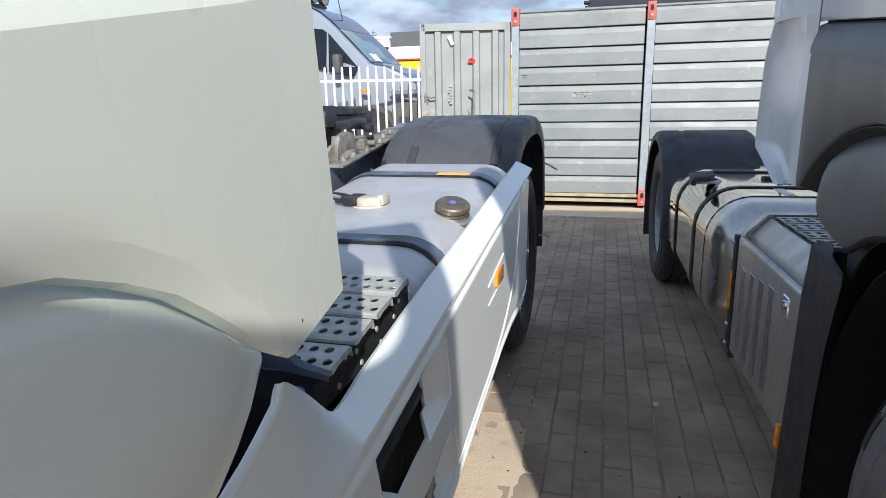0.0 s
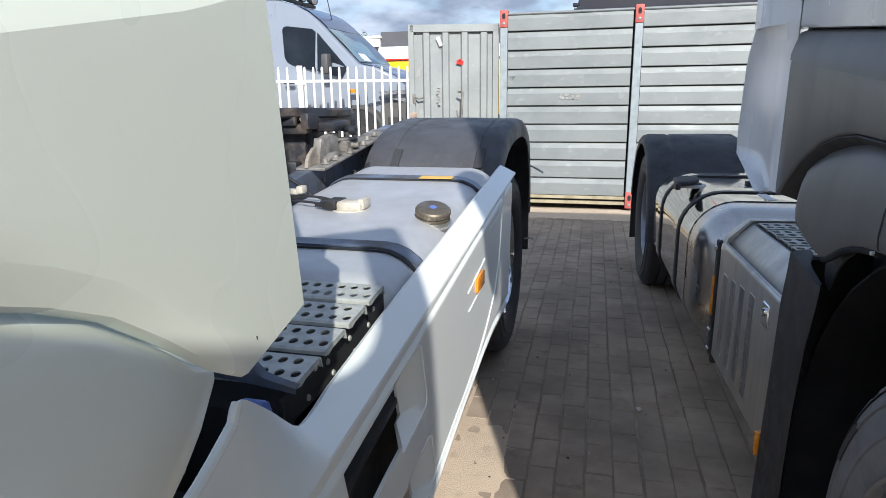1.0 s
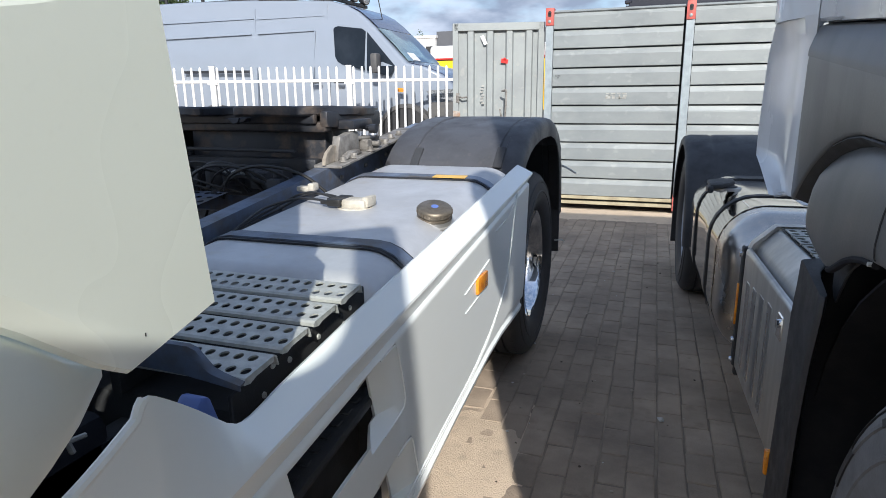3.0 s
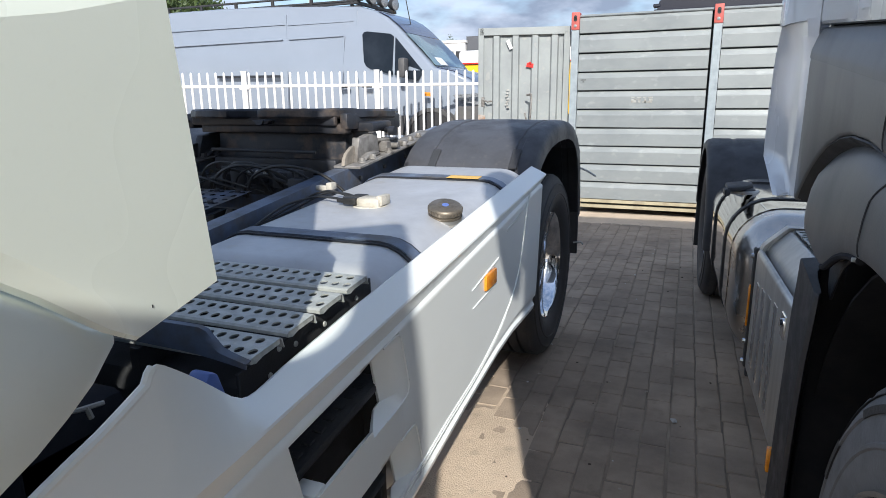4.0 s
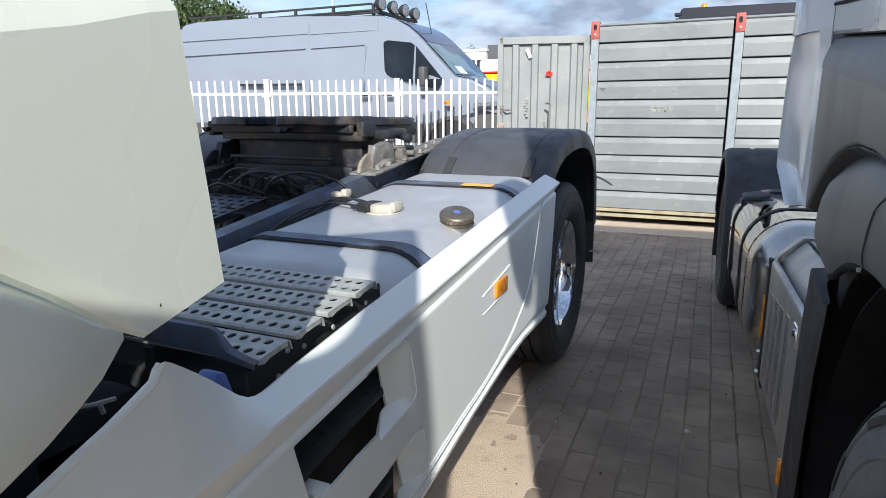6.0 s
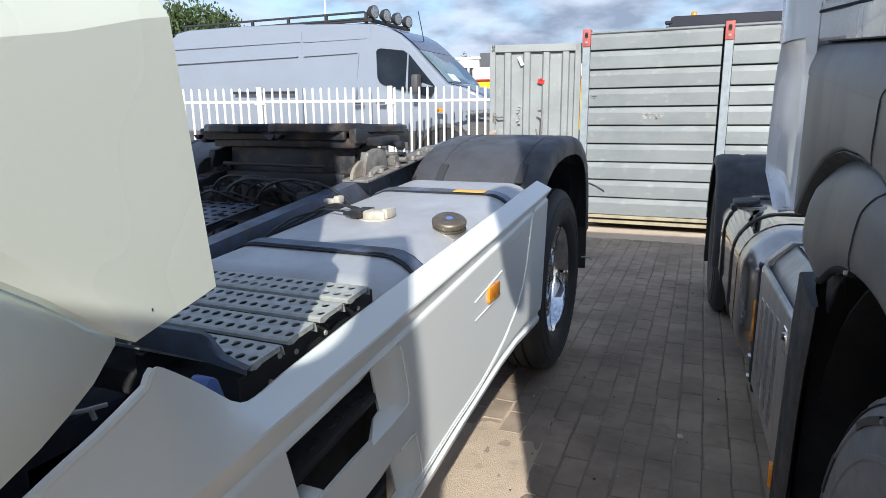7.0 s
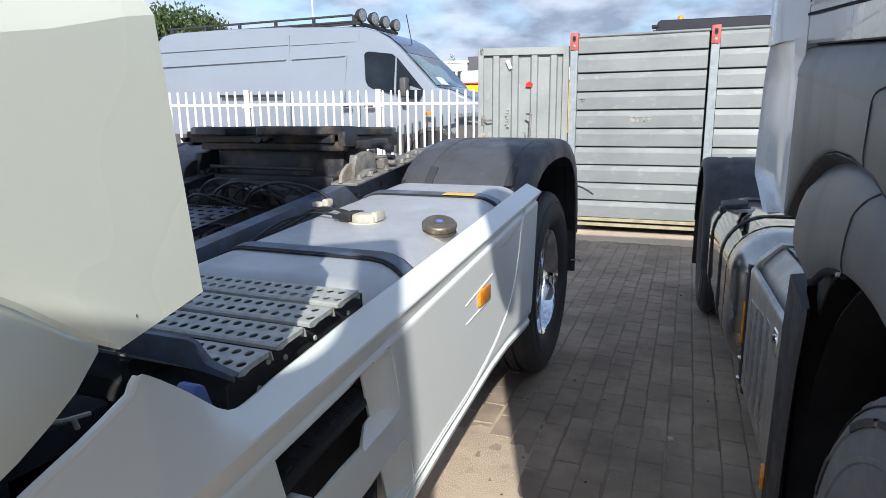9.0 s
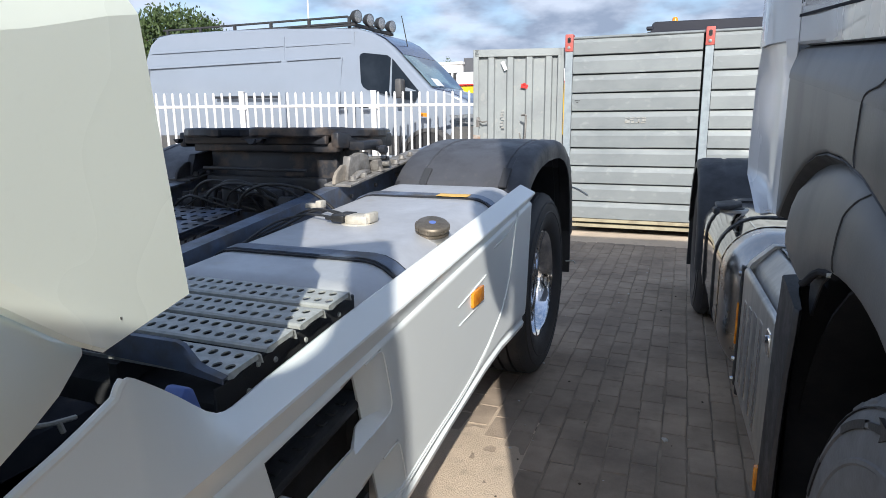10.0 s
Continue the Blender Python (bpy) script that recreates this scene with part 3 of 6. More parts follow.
def skirt_rows():
    """Outer skin from the lower lip up: panel, undercut strip, crease and the sloping top."""
    ys = [-0.3, 0.0, 0.2, 0.35, 0.45, 0.52, 0.57, 0.61, 0.64, 0.665, 0.685, 0.694, 0.703, 0.715, 0.735, 0.76, 0.79, 0.82, 0.85, 0.875, 0.90, 0.923, 0.95, 1.0, 1.08, 1.16, 1.235, 1.262, 1.285, 1.31, 1.335, 1.36, 1.5,
          1.7, 1.9, 2.1, 2.3, 2.5, 2.6, 2.68]
    rows = []
    for y in ys:
        g, c, i, ix = GROOVE(y), CREASE(y), TOP_IN(y), IN_X(y)
        i = max(i, c + 0.012)
        k = ramp(y, 0.45, 0.80)
        back = 1.0 if y > 0.95 else 0.25
        lean = SLANT * ramp(y, 0.72, 0.90) * (1 - ramp(y, 1.36, 2.1))
        b = BOTTOM(y + lean * (g - BOTTOM(y)))
        low = y + lean * (g - b)
        rear = 0.16 * ramp(y, 2.2, 2.68)
        row = [(-0.040, low, b - 0.002), (-0.022, low, b), (-0.008, low, b + 0.012), (-0.004, low, b + 0.030), (-0.012, low, b + 0.040), (-0.012, low, b + 0.052), (-0.002, low, b + 0.066)]
        deep = 0.038 * (1 - ramp(y, 1.262, 1.336)) if 1.2 < y < 1.34 else 0.0
        for j, off in enumerate((0.414, 0.396, 0.263, 0.255, 0.173, 0.155, 0.010, 0.004)):
            z = max(g - off, b + 0.07 + (0.5 - off) * 0.01)
            row.append((-deep if j in (1, 2, 5, 6) else 0.0, y + (g - z) * lean, z))
        row += [(-0.002, y, g), (-0.009 * k, y, g + 0.005), (-0.006 * k, y, g + 0.010), (0.009 * k, y, c - 0.007), (0.012 * k, y, c - 0.002), (0.0105 * k, y, c + 0.003),
                (0.012 * k + (ix - 0.012 * k) * 0.5, y, c + (i - c) * 0.55), (ix * 0.97, y, c + (i - c) * 0.97), (ix, y, i), (ix - 0.008, y, i - 0.004), (ix - 0.010, y, i - 0.03 * back)]
        rows.append([(px, py - rear * (c - pz), pz) for px, py, pz in row])
    return ys, rows


ys_skirt, rows_skirt = skirt_rows()
# openings of the two steps, each with a hollow leading into it
open_cells = {(a, j) for a, y in enumerate(ys_skirt) if 0.92 < y < 1.26 for j in (8, 12)}
part("side_skirt", bm_sheet(rows_skirt, 0.008, open_cells), SKIRT_WHITE, truck, smooth=30)


def pocket_line(z_top, z_low):
    def at(y, off):
        return (0.0, y + SLANT * off, GROOVE(y) - off)
    return bm_tube(curve_points([at(1.26, z_top), at(1.31, z_top), at(1.334, z_top + 0.006), at(1.340, z_top + 0.028), at(1.340, z_low - 0.03), at(1.334, z_low - 0.006), at(1.31, z_low + 0.008), at(1.22, z_low + 0.010)], 5), 0.0022, 6)


for top_off, low_off in ((0.008, 0.164), (0.260, 0.405)):
    part("pocket_rim", pocket_line(top_off, low_off), SKIRT_WHITE, truck)
    part("step_end", sheared(bm_box(-0.055, -0.003, 0.945 + SLANT * low_off, 0.985 + SLANT * low_off, GROOVE(1.0) - low_off - 0.014, GROOVE(1.0) - low_off + 0.012, 0.005, 2), 0.12, 1.0), SKIRT_WHITE, truck)
part("skirt_lip", bm_tube([(IN_X(y) - 0.004, y, max(TOP_IN(y), CREASE(y) + 0.012) - 0.002) for y in (-0.28, 0.0, 0.2, 0.35, 0.45, 0.52, 0.57, 0.61, 0.64, 0.665, 0.684, 0.692, 0.699)], 0.0065, 8), SKIRT_WHITE, truck)
part("cable_clip", joined(bm_tube([(-0.16, 0.675, 1.012), (-0.16, 0.70, 1.004), (-0.16, 0.738, 0.997)], 0.0035, 6), bm_tube([(-0.16, 0.712, 1.003), (-0.158, 0.716, 0.985)], 0.004, 6)), CAST, truck)

# relief of the skirt: swage line, marker recess, step treads and pockets
SWAGE = [(1.30, 0.500), (1.448, 0.524), (1.631, 0.554), (1.856, 0.585), (2.048, 0.632), (2.162, 0.675), (2.262, 0.728), (2.335, 0.80), (2.383, 0.89), (2.427, 1.00), (2.475, 1.058)]
part("swage_line", bm_tube(curve_points([(0.0, y, z) for y, z in SWAGE], 6), 0.0035, 6), SKIRT_WHITE, truck)
part("swage_line", bm_tube(curve_points([(0.0, y, z - 0.012 + 0.004 * (y - 1.3)) for y, z in SWAGE[:6]], 6), 0.0030, 6), SKIRT_WHITE, truck)
part("swage_blade", bm_sheet([[(0.0012, 2.16, 0.972), (0.0012, 2.17, 0.965)], [(0.005, 2.30, 0.992), (0.0012, 2.31, 0.983)], [(0.0012, 2.43, 1.024), (0.0012, 2.43, 1.018)]], 0.002), SKIRT_WHITE, truck)
part("marker_recess", joined(bm_prism([(1.815, 0.861), (2.074, 0.900), (2.03, 0.886)], "x", -0.004, 0.003, 0.001, 1), bm_prism([(1.819, 0.804), (2.034, 0.817), (2.034, 0.822)], "x", -0.004, 0.003, 0.001, 1)), SKIRT_WHITE, truck)
part("marker_light", bm_box(-0.004, 0.009, 1.928, 2.032, 0.826, 0.877, 0.004), ORANGE, truck, "orange side marker light")
for z0, dz in ((0.700, 0.0), (0.455, -0.02)):
    tread = part("step_tread", sheared(bm_box(-0.20, -0.040, 0.93, 1.33, z0 + 0.03, z0 + 0.052, 0.006), 0.129, 0.95), BLACK, truck)
    teeth = []
    for i in range(9):
        for j in range(4):
            teeth.append(sheared(bm_box(-0.195 + j * 0.038, -0.172 + j * 0.038, 0.945 + i * 0.040, 0.965 + i * 0.040, z0 + 0.051, z0 + 0.056, 0.002, 1), 0.129, 0.95))
    tagged(part("tread_teeth", joined(*teeth), BLACK, tread), kind="stuff")
part("step_well", joined(bm_box(-0.34, -0.30, 0.70, 1.40, 0.30, 0.88), sheared(bm_box(-0.34, -0.06, 1.34, 1.37, 0.32, 0.83, 0.004, 1), 0.1, 1.3), bm_box(-0.34, -0.03, 0.86, 0.90, 0.32, 0.80)), BLACK, truck)
part("inner_mudguard", joined(bm_box(-0.95, -0.30, -0.5, 0.90, 0.62, 0.93, 0.03), bm_box(-0.30, -0.06, 0.10, 0.60, 0.40, 0.86, 0.03), bm_tube(curve_points([(-0.20, 0.45, 0.94), (-0.22, 0.62, 0.98), (-0.35, 0.80, 0.97), (-0.5, 0.95, 0.95)]), 0.014),
                              bm_box(-0.24, -0.16, 0.52, 0.58, 0.86, 0.93, 0.008)), WELL, truck)
part("lever", joined(bm_prism([(0.846, 0.982), (0.864, 1.000), (0.880, 0.992), (0.898, 0.940), (0.885, 0.925), (0.852, 0.940)], "x", -0.125, -0.085, 0.006, 2)), BLUE, truck, "blue plastic lever")

# perforated steps over the battery box
def step_plate():
    top = joined(moved(perforated(20, 1, 0.028275, 0.046, 0.0082, 0.0120), Matrix.Translation((-0.5655, 0, 0))), moved(perforated(19, 1, 0.028275, 0.046, 0.0082, 0.0120), Matrix.Translation((-0.5514, 0.046, 0))), bm_sheet([[(-0.5655, 0.046, 0), (-0.5655, 0.092, 0)], [(-0.5514, 0.046, 0), (-0.5514, 0.092, 0)]]), bm_sheet([[(-0.0142, 0.046, 0), (-0.0142, 0.092, 0)], [(0.0, 0.046, 0), (0.0, 0.092, 0)]]))
    bmesh.ops.solidify(top, geom=top.faces[:], thickness=0.003)
    lips = []
    for pts in ([(0.0, 0.0), (-0.006, -0.003), (-0.007, -0.009), (-0.005, -0.009), (-0.003, -0.005), (0.0, -0.003)], [(0.092, 0.0), (0.098, -0.004), (0.102, -0.022), (0.099, -0.022), (0.095, -0.006), (0.092, -0.003)]):
        lips.append(bm_prism(pts, "x", -0.5655, 0.0))
    lips.append(bm_prism([(-0.004, -0.002), (-0.006, -0.010), (0.010, -0.014), (0.030, -0.010), (0.088, -0.010), (0.088, -0.002)], "x", -0.004, 0.0))
    return joined(top, *lips)


STEP_ME = to_mesh("step_plate", step_plate(), GALV)
catwalk = part("catwalk", sheared(bm_box(-0.65, -0.62, 0.93, 1.38, 0.92, 0.975, 0.004, 1), 0.09, 0.95), BLACK, truck, "perforated galvanised catwalk steps")
part("side_support", sheared(bm_box(-0.108, -0.100, 0.94, 1.40, 0.84, 0.962, 0.002, 1), 0.09, 0.95), BLACK, catwalk)
part("middle_support", sheared(bm_box(-0.34, -0.32, 0.94, 1.36, 0.93, 0.975), 0.09, 0.95), BLACK, catwalk)
for i in range(4):
    piece("step_plate", STEP_ME, catwalk, (-0.080, 0.953 + 0.104 * i, 0.988 + 0.0097 * i), (5.3, 0, 0), size=(1, 0.85, 1))
br_rows = []
for x, low, top in ((-0.65, 1.006, 1.040), (-0.40, 1.006, 1.040), (-0.20, 1.001, 1.041), (-0.165, 0.999, 1.041), (-0.150, 0.997, 1.036), (-0.137, 0.996, 1.022), (-0.122, 0.994, 1.007), (-0.105, 0.992, 1.001), (-0.090, 0.990, 0.997), (-0.070, 0.987, 0.992)):
    br_rows.append([(x, 0.924, low - 0.006), (x, 0.925, low + 0.6 * (top - low)), (x, 0.930, top - 0.002), (x, 0.938, top)])
part("front_bracket", bm_sheet(br_rows, 0.003), CHASSIS, catwalk)
part("battery_box", bm_box(-0.60, -0.10, 0.95, 1.38, 0.42, 0.93, 0.02), BLACK, truck)
bolts = []
for i, (y, z) in enumerate(((1.02, 0.905), (1.10, 0.935), (1.12, 0.905), (1.20, 0.940), (1.22, 0.905), (1.30, 0.930), (1.05, 0.945), (1.33, 0.955))):
    part("bolt", bm_lathe([(0.0005, 0.003), (0.005, 0.003), (0.006, 0.0)], 10, "x", (-0.100, y, z + 0.02)), GALV, catwalk)

# fuel tank
K_TANK = 0.075
tank = part("fuel_tank", sheared(bm_tank(-0.74, -0.062, 0.38, 1.012, 0.13, 1.405, 2.78, 0.055), K_TANK, 1.4), ALU, truck, "dull aluminium fuel tank")
for y in (1.60, 2.45):
    part("tank_strap", sheared(ring_strap(-0.741, -0.061, 0.379, 1.013, 0.131, y, 0.075, 0.005), K_TANK, 1.4), TRIM, tank)
    part("strap_band", sheared(ring_strap(-0.746, -0.056, 0.374, 1.018, 0.136, y + 0.012, 0.050, 0.004), K_TANK, 1.4), CHASSIS, tank)
CAP_M = Matrix.Translation((-0.143, 1.965, 1.033)) @ Matrix.Rotation(radians(9), 4, 'Y') @ Matrix.Rotation(radians(15), 4, 'X')
part("filler_neck", moved(bm_lathe([(0.062, -0.02), (0.062, 0.004), (0.054, 0.006), (0.054, 0.02)], 28, "z"), CAP_M), ALU_DULL, tank)
cap = part("fuel_cap", moved(bm_lathe([(0.048, 0.014), (0.052, 0.016), (0.052, 0.026), (0.048, 0.028), (0.048, 0.031), (0.053, 0.033), (0.053, 0.044), (0.049, 0.050), (0.046, 0.052), (0.0005, 0.052)], 32, "z"), CAP_M), CAP, tank, "round metal fuel cap")
part("cap_grip", joined(*[moved(bm_box(0.0515, 0.0545, -0.0022, 0.0022, 0.034, 0.045), CAP_M @ Matrix.Rotation(2 * math.pi * k / 30, 4, 'Z')) for k in range(30)]), CAP, cap)
part("cap_badge", moved(bm_lathe([(0.011, 0.052), (0.011, 0.0535), (0.0005, 0.0535)], 20, "z"), CAP_M), BLUE, cap)
part("cap_key_cover", moved(bm_lathe([(0.024, 0.052), (0.024, 0.0528), (0.011, 0.0528)], 20, "z"), CAP_M), CAP, cap)
part("warning_label", sheared(bm_box(-0.33, -0.20, 2.452, 2.500, 1.022, 1.0235), K_TANK, 1.4), STICKER_YELLOW, tank)
sensor = part("level_sensor", joined(bm_box(-0.465, -0.380, 1.975, 2.045, 1.050, 1.086, 0.010), bm_lathe([(0.066, 1.052), (0.062, 1.058), (0.0005, 1.062)], 24, "z", (-0.43, 2.02, 0)), bm_box(-0.395, -0.372, 1.985, 2.050, 1.060, 1.094, 0.006)), CONNECTOR, tank, "cream plastic tank sensor with plugs")
for k, (y0, dz) in enumerate(((1.978, 0.0), (2.018, 0.012), (2.054, 0.004))):
    part("cable", bm_tube(curve_points([(-0.50, y0, 1.074), (-0.57, y0 + 0.02, 1.078 + dz), (-0.66, 2.03 + 0.03 * k, 1.070 + dz), (-0.745, 1.97 + 0.03 * k, 1.045 - 0.01 * k), (-0.76, 1.84 - 0.05 * k, 1.005 - 0.012 * k), (-0.765, 1.74 - 0.05 * k, 0.965), (-0.768, 1.70 - 0.05 * k, 0.88), (-0.768, 1.68 - 0.05 * k, 0.80)], 8), 0.0042, 8), HOSE, sensor)
for k, y0 in enumerate((1.978, 2.018, 2.054)):
    part("cable_plug", joined(bm_box(-0.510, -0.462, y0 - 0.013, y0 + 0.012, 1.062, 1.086, 0.005), bm_lathe([(0.0005, -0.535), (0.007, -0.535), (0.009, -0.505)], 10, "x", (0, y0, 1.074))), HOSE if k != 1 else BLACK, sensor)
part("white_plug", joined(bm_box(-0.75, -0.690, 2.17, 2.20, 1.070, 1.090, 0.006), bm_box(-0.70, -0.675, 2.165, 2.205, 1.075, 1.102, 0.005)), CONNECTOR, sensor)

# frame
def rail_z(y):
    return 0.985 + 0.118 * (y - 1.4)


for x0, x1 in ((-0.87, -0.80), (-1.70, -1.63)):
    web = x0 if x0 < -1.2 else x1 - 0.009
    rail = joined(bm_prism([(-0.6, rail_z(-0.6)), (3.62, rail_z(3.62)), (3.62, rail_z(3.62) - 0.009), (-0.6, rail_z(-0.6) - 0.009)], "x", x0, x1),
                  bm_prism([(-0.6, rail_z(-0.6) - 0.009), (3.62, rail_z(3.62) - 0.009), (3.62, rail_z(3.62) - 0.26), (-0.6, rail_z(-0.6) - 0.26)], "x", web, web + 0.009),
                  bm_prism([(-0.6, rail_z(-0.6) - 0.26), (3.62, rail_z(3.62) - 0.26), (3.62, rail_z(3.62) - 0.269), (-0.6, rail_z(-0.6) - 0.269)], "x", x0, x1))
    r = part("frame_rail", rail, CHASSIS, truck)
    for i in range(18):
        y = 1.45 + 0.115 * i
        part("bolt", bm_lathe([(0.0005, 0.010), (0.010, 0.010), (0.011, 0.0)], 6, "x", (x1, y, rail_z(y) - 0.06 - 0.05 * (i % 2))), CAST, r)
for y in (0.9, 1.75, 2.55, 3.4):
    part("cross_member", sheared(bm_box(-1.64, -0.86, y, y + 0.10, 0.76, 0.92, 0.01, 1), 0.118, 1.4), CHASSIS, truck)
part("deck_plate", sheared(moved(perforated(8, 13, 0.055, 0.055, 0.013, 0.013), Matrix.Translation((-1.60, 1.60, 0.922))), 0.118, 1.4), CHASSIS, truck, "blue-grey perforated deck plate between the rails")
for i, y in itertools.product(range(4), (2.12, 2.285)):
    part("deck_bolt", bm_lathe([(0.0005, 0.010), (0.011, 0.010), (0.013, 0.0)], 8, "z", (-1.54 + 0.11 * i, y, 0.922 + 0.118 * (y - 1.4) + 0.001)), CLUTTER, truck)
part("valve_block", joined(bm_box(-1.26, -0.98, 2.40, 2.52, 1.00, 1.115, 0.015), bm_box(-1.22, -1.14, 2.36, 2.41, 1.05, 1.10, 0.01), bm_box(-1.09, -1.01, 2.36, 2.41, 1.04, 1.11, 0.01), bm_lathe([(0.0005, 0), (0.045, 0.0), (0.045, 0.12), (0.03, 0.135), (0.0005, 0.135)], 20, "z", (-1.34, 2.47, 1.0))), CLUTTER, truck)
rng = random.Random(4)
for k in range(9):
    x0, y0 = -1.56 + 0.045 * k, 2.31 + 0.012 * (k % 4)
    w, top = rng.uniform(0.26, 0.50), rng.uniform(1.07, 1.155)
    pts = [(x0, y0 + 0.02, 1.00), (x0 + 0.12 * w, y0, top - 0.045), (x0 + 0.42 * w, y0 - 0.01, top), (x0 + 0.78 * w, y0 + 0.01, top - 0.03), (x0 + w, y0 + 0.05, 1.02)]
    part("air_hose", bm_tube(curve_points(pts, 8), rng.choice((0.005, 0.0065, 0.008)), 8), HOSE, truck)
part("air_tank", bm_lathe([(0.0005, -1.55), (0.08, -1.54), (0.11, -1.50), (0.11, -1.0), (0.08, -0.96), (0.0005, -0.95)], 24, "x", (0, 1.98, 0.82)), CLUTTER, truck)
for x, y, z in ((-1.52, 2.42, 1.06), (-1.45, 2.50, 1.08), (-0.95, 2.36, 1.09), (-1.58, 2.44, 1.05)):
    part("valve", joined(bm_box(x - 0.035, x + 0.035, y - 0.04, y + 0.04, z - 0.08, z, 0.012), bm_lathe([(0.0005, z + 0.03), (0.018, z + 0.028), (0.022, z - 0.01)], 12, "z", (x, y, 0)), bm_lathe([(0.0005, x - 0.06), (0.012, x - 0.06), (0.012, x - 0.02)], 10, "x", (0, y, z - 0.03))), CLUTTER, truck)
for k in range(3):
    part("hose_fitting", bm_lathe([(0.0005, -0.015), (0.007, -0.015), (0.010, 0.0), (0.007, 0.015), (0.0005, 0.015)], 8, "y", (-1.21 + 0.045 * k, 2.37, 1.105)), GALV, truck)

def worn(bm, amount):
    """Cut the long edges finer and push the points about, as on battered steel."""
    bmesh.ops.subdivide_edges(bm, edges=[e for e in bm.edges if e.calc_length() > 0.05], cuts=2, use_grid_fill=False)
    for v in bm.verts:
        v.co += Vector((noise.noise(v.co * 19.0), noise.noise(v.co * 23.0 + Vector((7, 0, 0))), 0.5 * noise.noise(v.co * 13.0 + Vector((0, 5, 0))))) * amount
    return bm


# fifth wheel coupling
def fifth_wheel_plate():
    outline = [(-0.47, 0.00), (-0.46, 0.16), (-0.40, 0.30), (-0.30, 0.38), (-0.16, 0.42), (-0.08, 0.42), (-0.06, 0.30), (0.06, 0.30), (0.08, 0.42), (0.16, 0.42), (0.30, 0.38), (0.40, 0.30), (0.46, 0.16), (0.47, 0.00),
               (0.46, -0.16), (0.41, -0.30), (0.33, -0.42), (0.22, -0.46), (0.13, -0.40), (0.07, -0.22), (-0.07, -0.22), (-0.13, -0.40), (-0.22, -0.46), (-0.33, -0.42), (-0.41, -0.30), (-0.46, -0.16)]
    return bm_prism([(x * 1.0, -y) for x, y in outline], "z", -0.042, 0.0, 0.008, 1)


FW = Matrix.Translation((-1.30, 2.88, 1.358)) @ Matrix.Rotation(radians(-1.3), 4, 'X')
coupling = part("fifth_wheel", worn(moved(fifth_wheel_plate(), FW), 0.010), GREASE, truck, "greasy worn fifth wheel coupling plate")
part("coupling_skirt", moved(joined(bm_box(-0.40, 0.40, -0.30, -0.27, -0.075, -0.02, 0.01), bm_box(-0.45, -0.41, -0.28, 0.25, -0.09, -0.02, 0.01), bm_box(0.41, 0.45, -0.28, 0.25, -0.09, -0.02, 0.01), bm_box(-0.30, 0.30, -0.10, -0.05, -0.12, -0.02, 0.01)), FW), GREASE, coupling)
part("release_handle", joined(bm_tube([(-0.83, 2.86, 1.27), (-0.74, 2.80, 1.262)], 0.012), bm_lathe([(0.0005, 0.0), (0.02, 0.0), (0.02, 0.03), (0.0005, 0.03)], 12, "x", (-0.75, 2.80, 1.262))), GREASE, coupling)
# The far pedestal repeats the near one in near-black, its shade put into colour.
for x, cast, dusty in ((-0.815, CAST, CHASSIS_DUSTY), (-1.685, CLUTTER, CLUTTER)):
    foot = [(2.575, 0.012), (2.584, 0.058), (2.598, 0.096), (2.606, 0.113), (2.640, 0.106), (2.700, 0.112), (2.770, 0.106), (2.778, 0.060), (2.784, 0.012)]
    br = part("pedestal", worn(joined(bm_prism([(y, rail_z(y) + h) for y, h in foot], "x", x - 0.018, x + 0.020, 0.005, 2), bm_prism([(y, rail_z(y) + h) for y, h in ((2.60, 0.012), (2.61, 0.030), (2.66, 0.040), (2.73, 0.034), (2.76, 0.012))], "x", x - 0.05, x + 0.045, 0.006, 1)), 0.004), cast, coupling)
    part("pedestal_gusset", bm_prism([(2.490, rail_z(2.49) + 0.012), (2.496, rail_z(2.50) + 0.040), (2.515, rail_z(2.515) + 0.062), (2.560, rail_z(2.56) + 0.082), (2.590, rail_z(2.59) + 0.080), (2.60, rail_z(2.60) + 0.012)], "x", x - 0.012, x + 0.004, 0.003, 1), dusty, br)
    part("pedestal_bracket", worn(joined(bm_box(x - 0.01, x + 0.05, 2.80, 2.845, rail_z(2.83) + 0.01, rail_z(2.83) + 0.060, 0.005, 1), bm_box(x - 0.03, x + 0.06, 2.885, 2.905, rail_z(2.90) + 0.01, rail_z(2.90) + 0.064, 0.004, 1), bm_lathe([(0.0005, x + 0.08), (0.013, x + 0.08), (0.015, x + 0.045)], 12, "x", (0, 2.862, rail_z(2.86) + 0.036)),
                                         bm_tube([(x + 0.01, 2.776, rail_z(2.77) + 0.075), (x + 0.045, 2.90, rail_z(2.90) + 0.055)], 0.009)), 0.004), cast, br)
    part("pedestal_stop", worn(bm_box(x - 0.02, x + 0.05, 2.98, 3.04, rail_z(3.0) + 0.01, rail_z(3.0) + 0.032, 0.005, 1), 0.004), cast, br)
    part("mounting_plate", bm_prism([(2.50, rail_z(2.50) + 0.001), (3.40, rail_z(3.40) + 0.001), (3.40, rail_z(3.40) + 0.013), (2.50, rail_z(2.50) + 0.013)], "x", x - 0.055, x + 0.075, 0.002, 1), cast, br)
    for y, dx in ((2.575, 0.045), (2.655, 0.055), (2.80, 0.062), (2.97, 0.06), (3.10, 0.03), (3.20, 0.03)):
        part("nut", bm_lathe([(0.0005, 0.022), (0.013, 0.020), (0.014, 0.006), (0.021, 0.005), (0.021, 0.0)], 8, "z", (x + dx, y, rail_z(y) + 0.013)), cast, br)
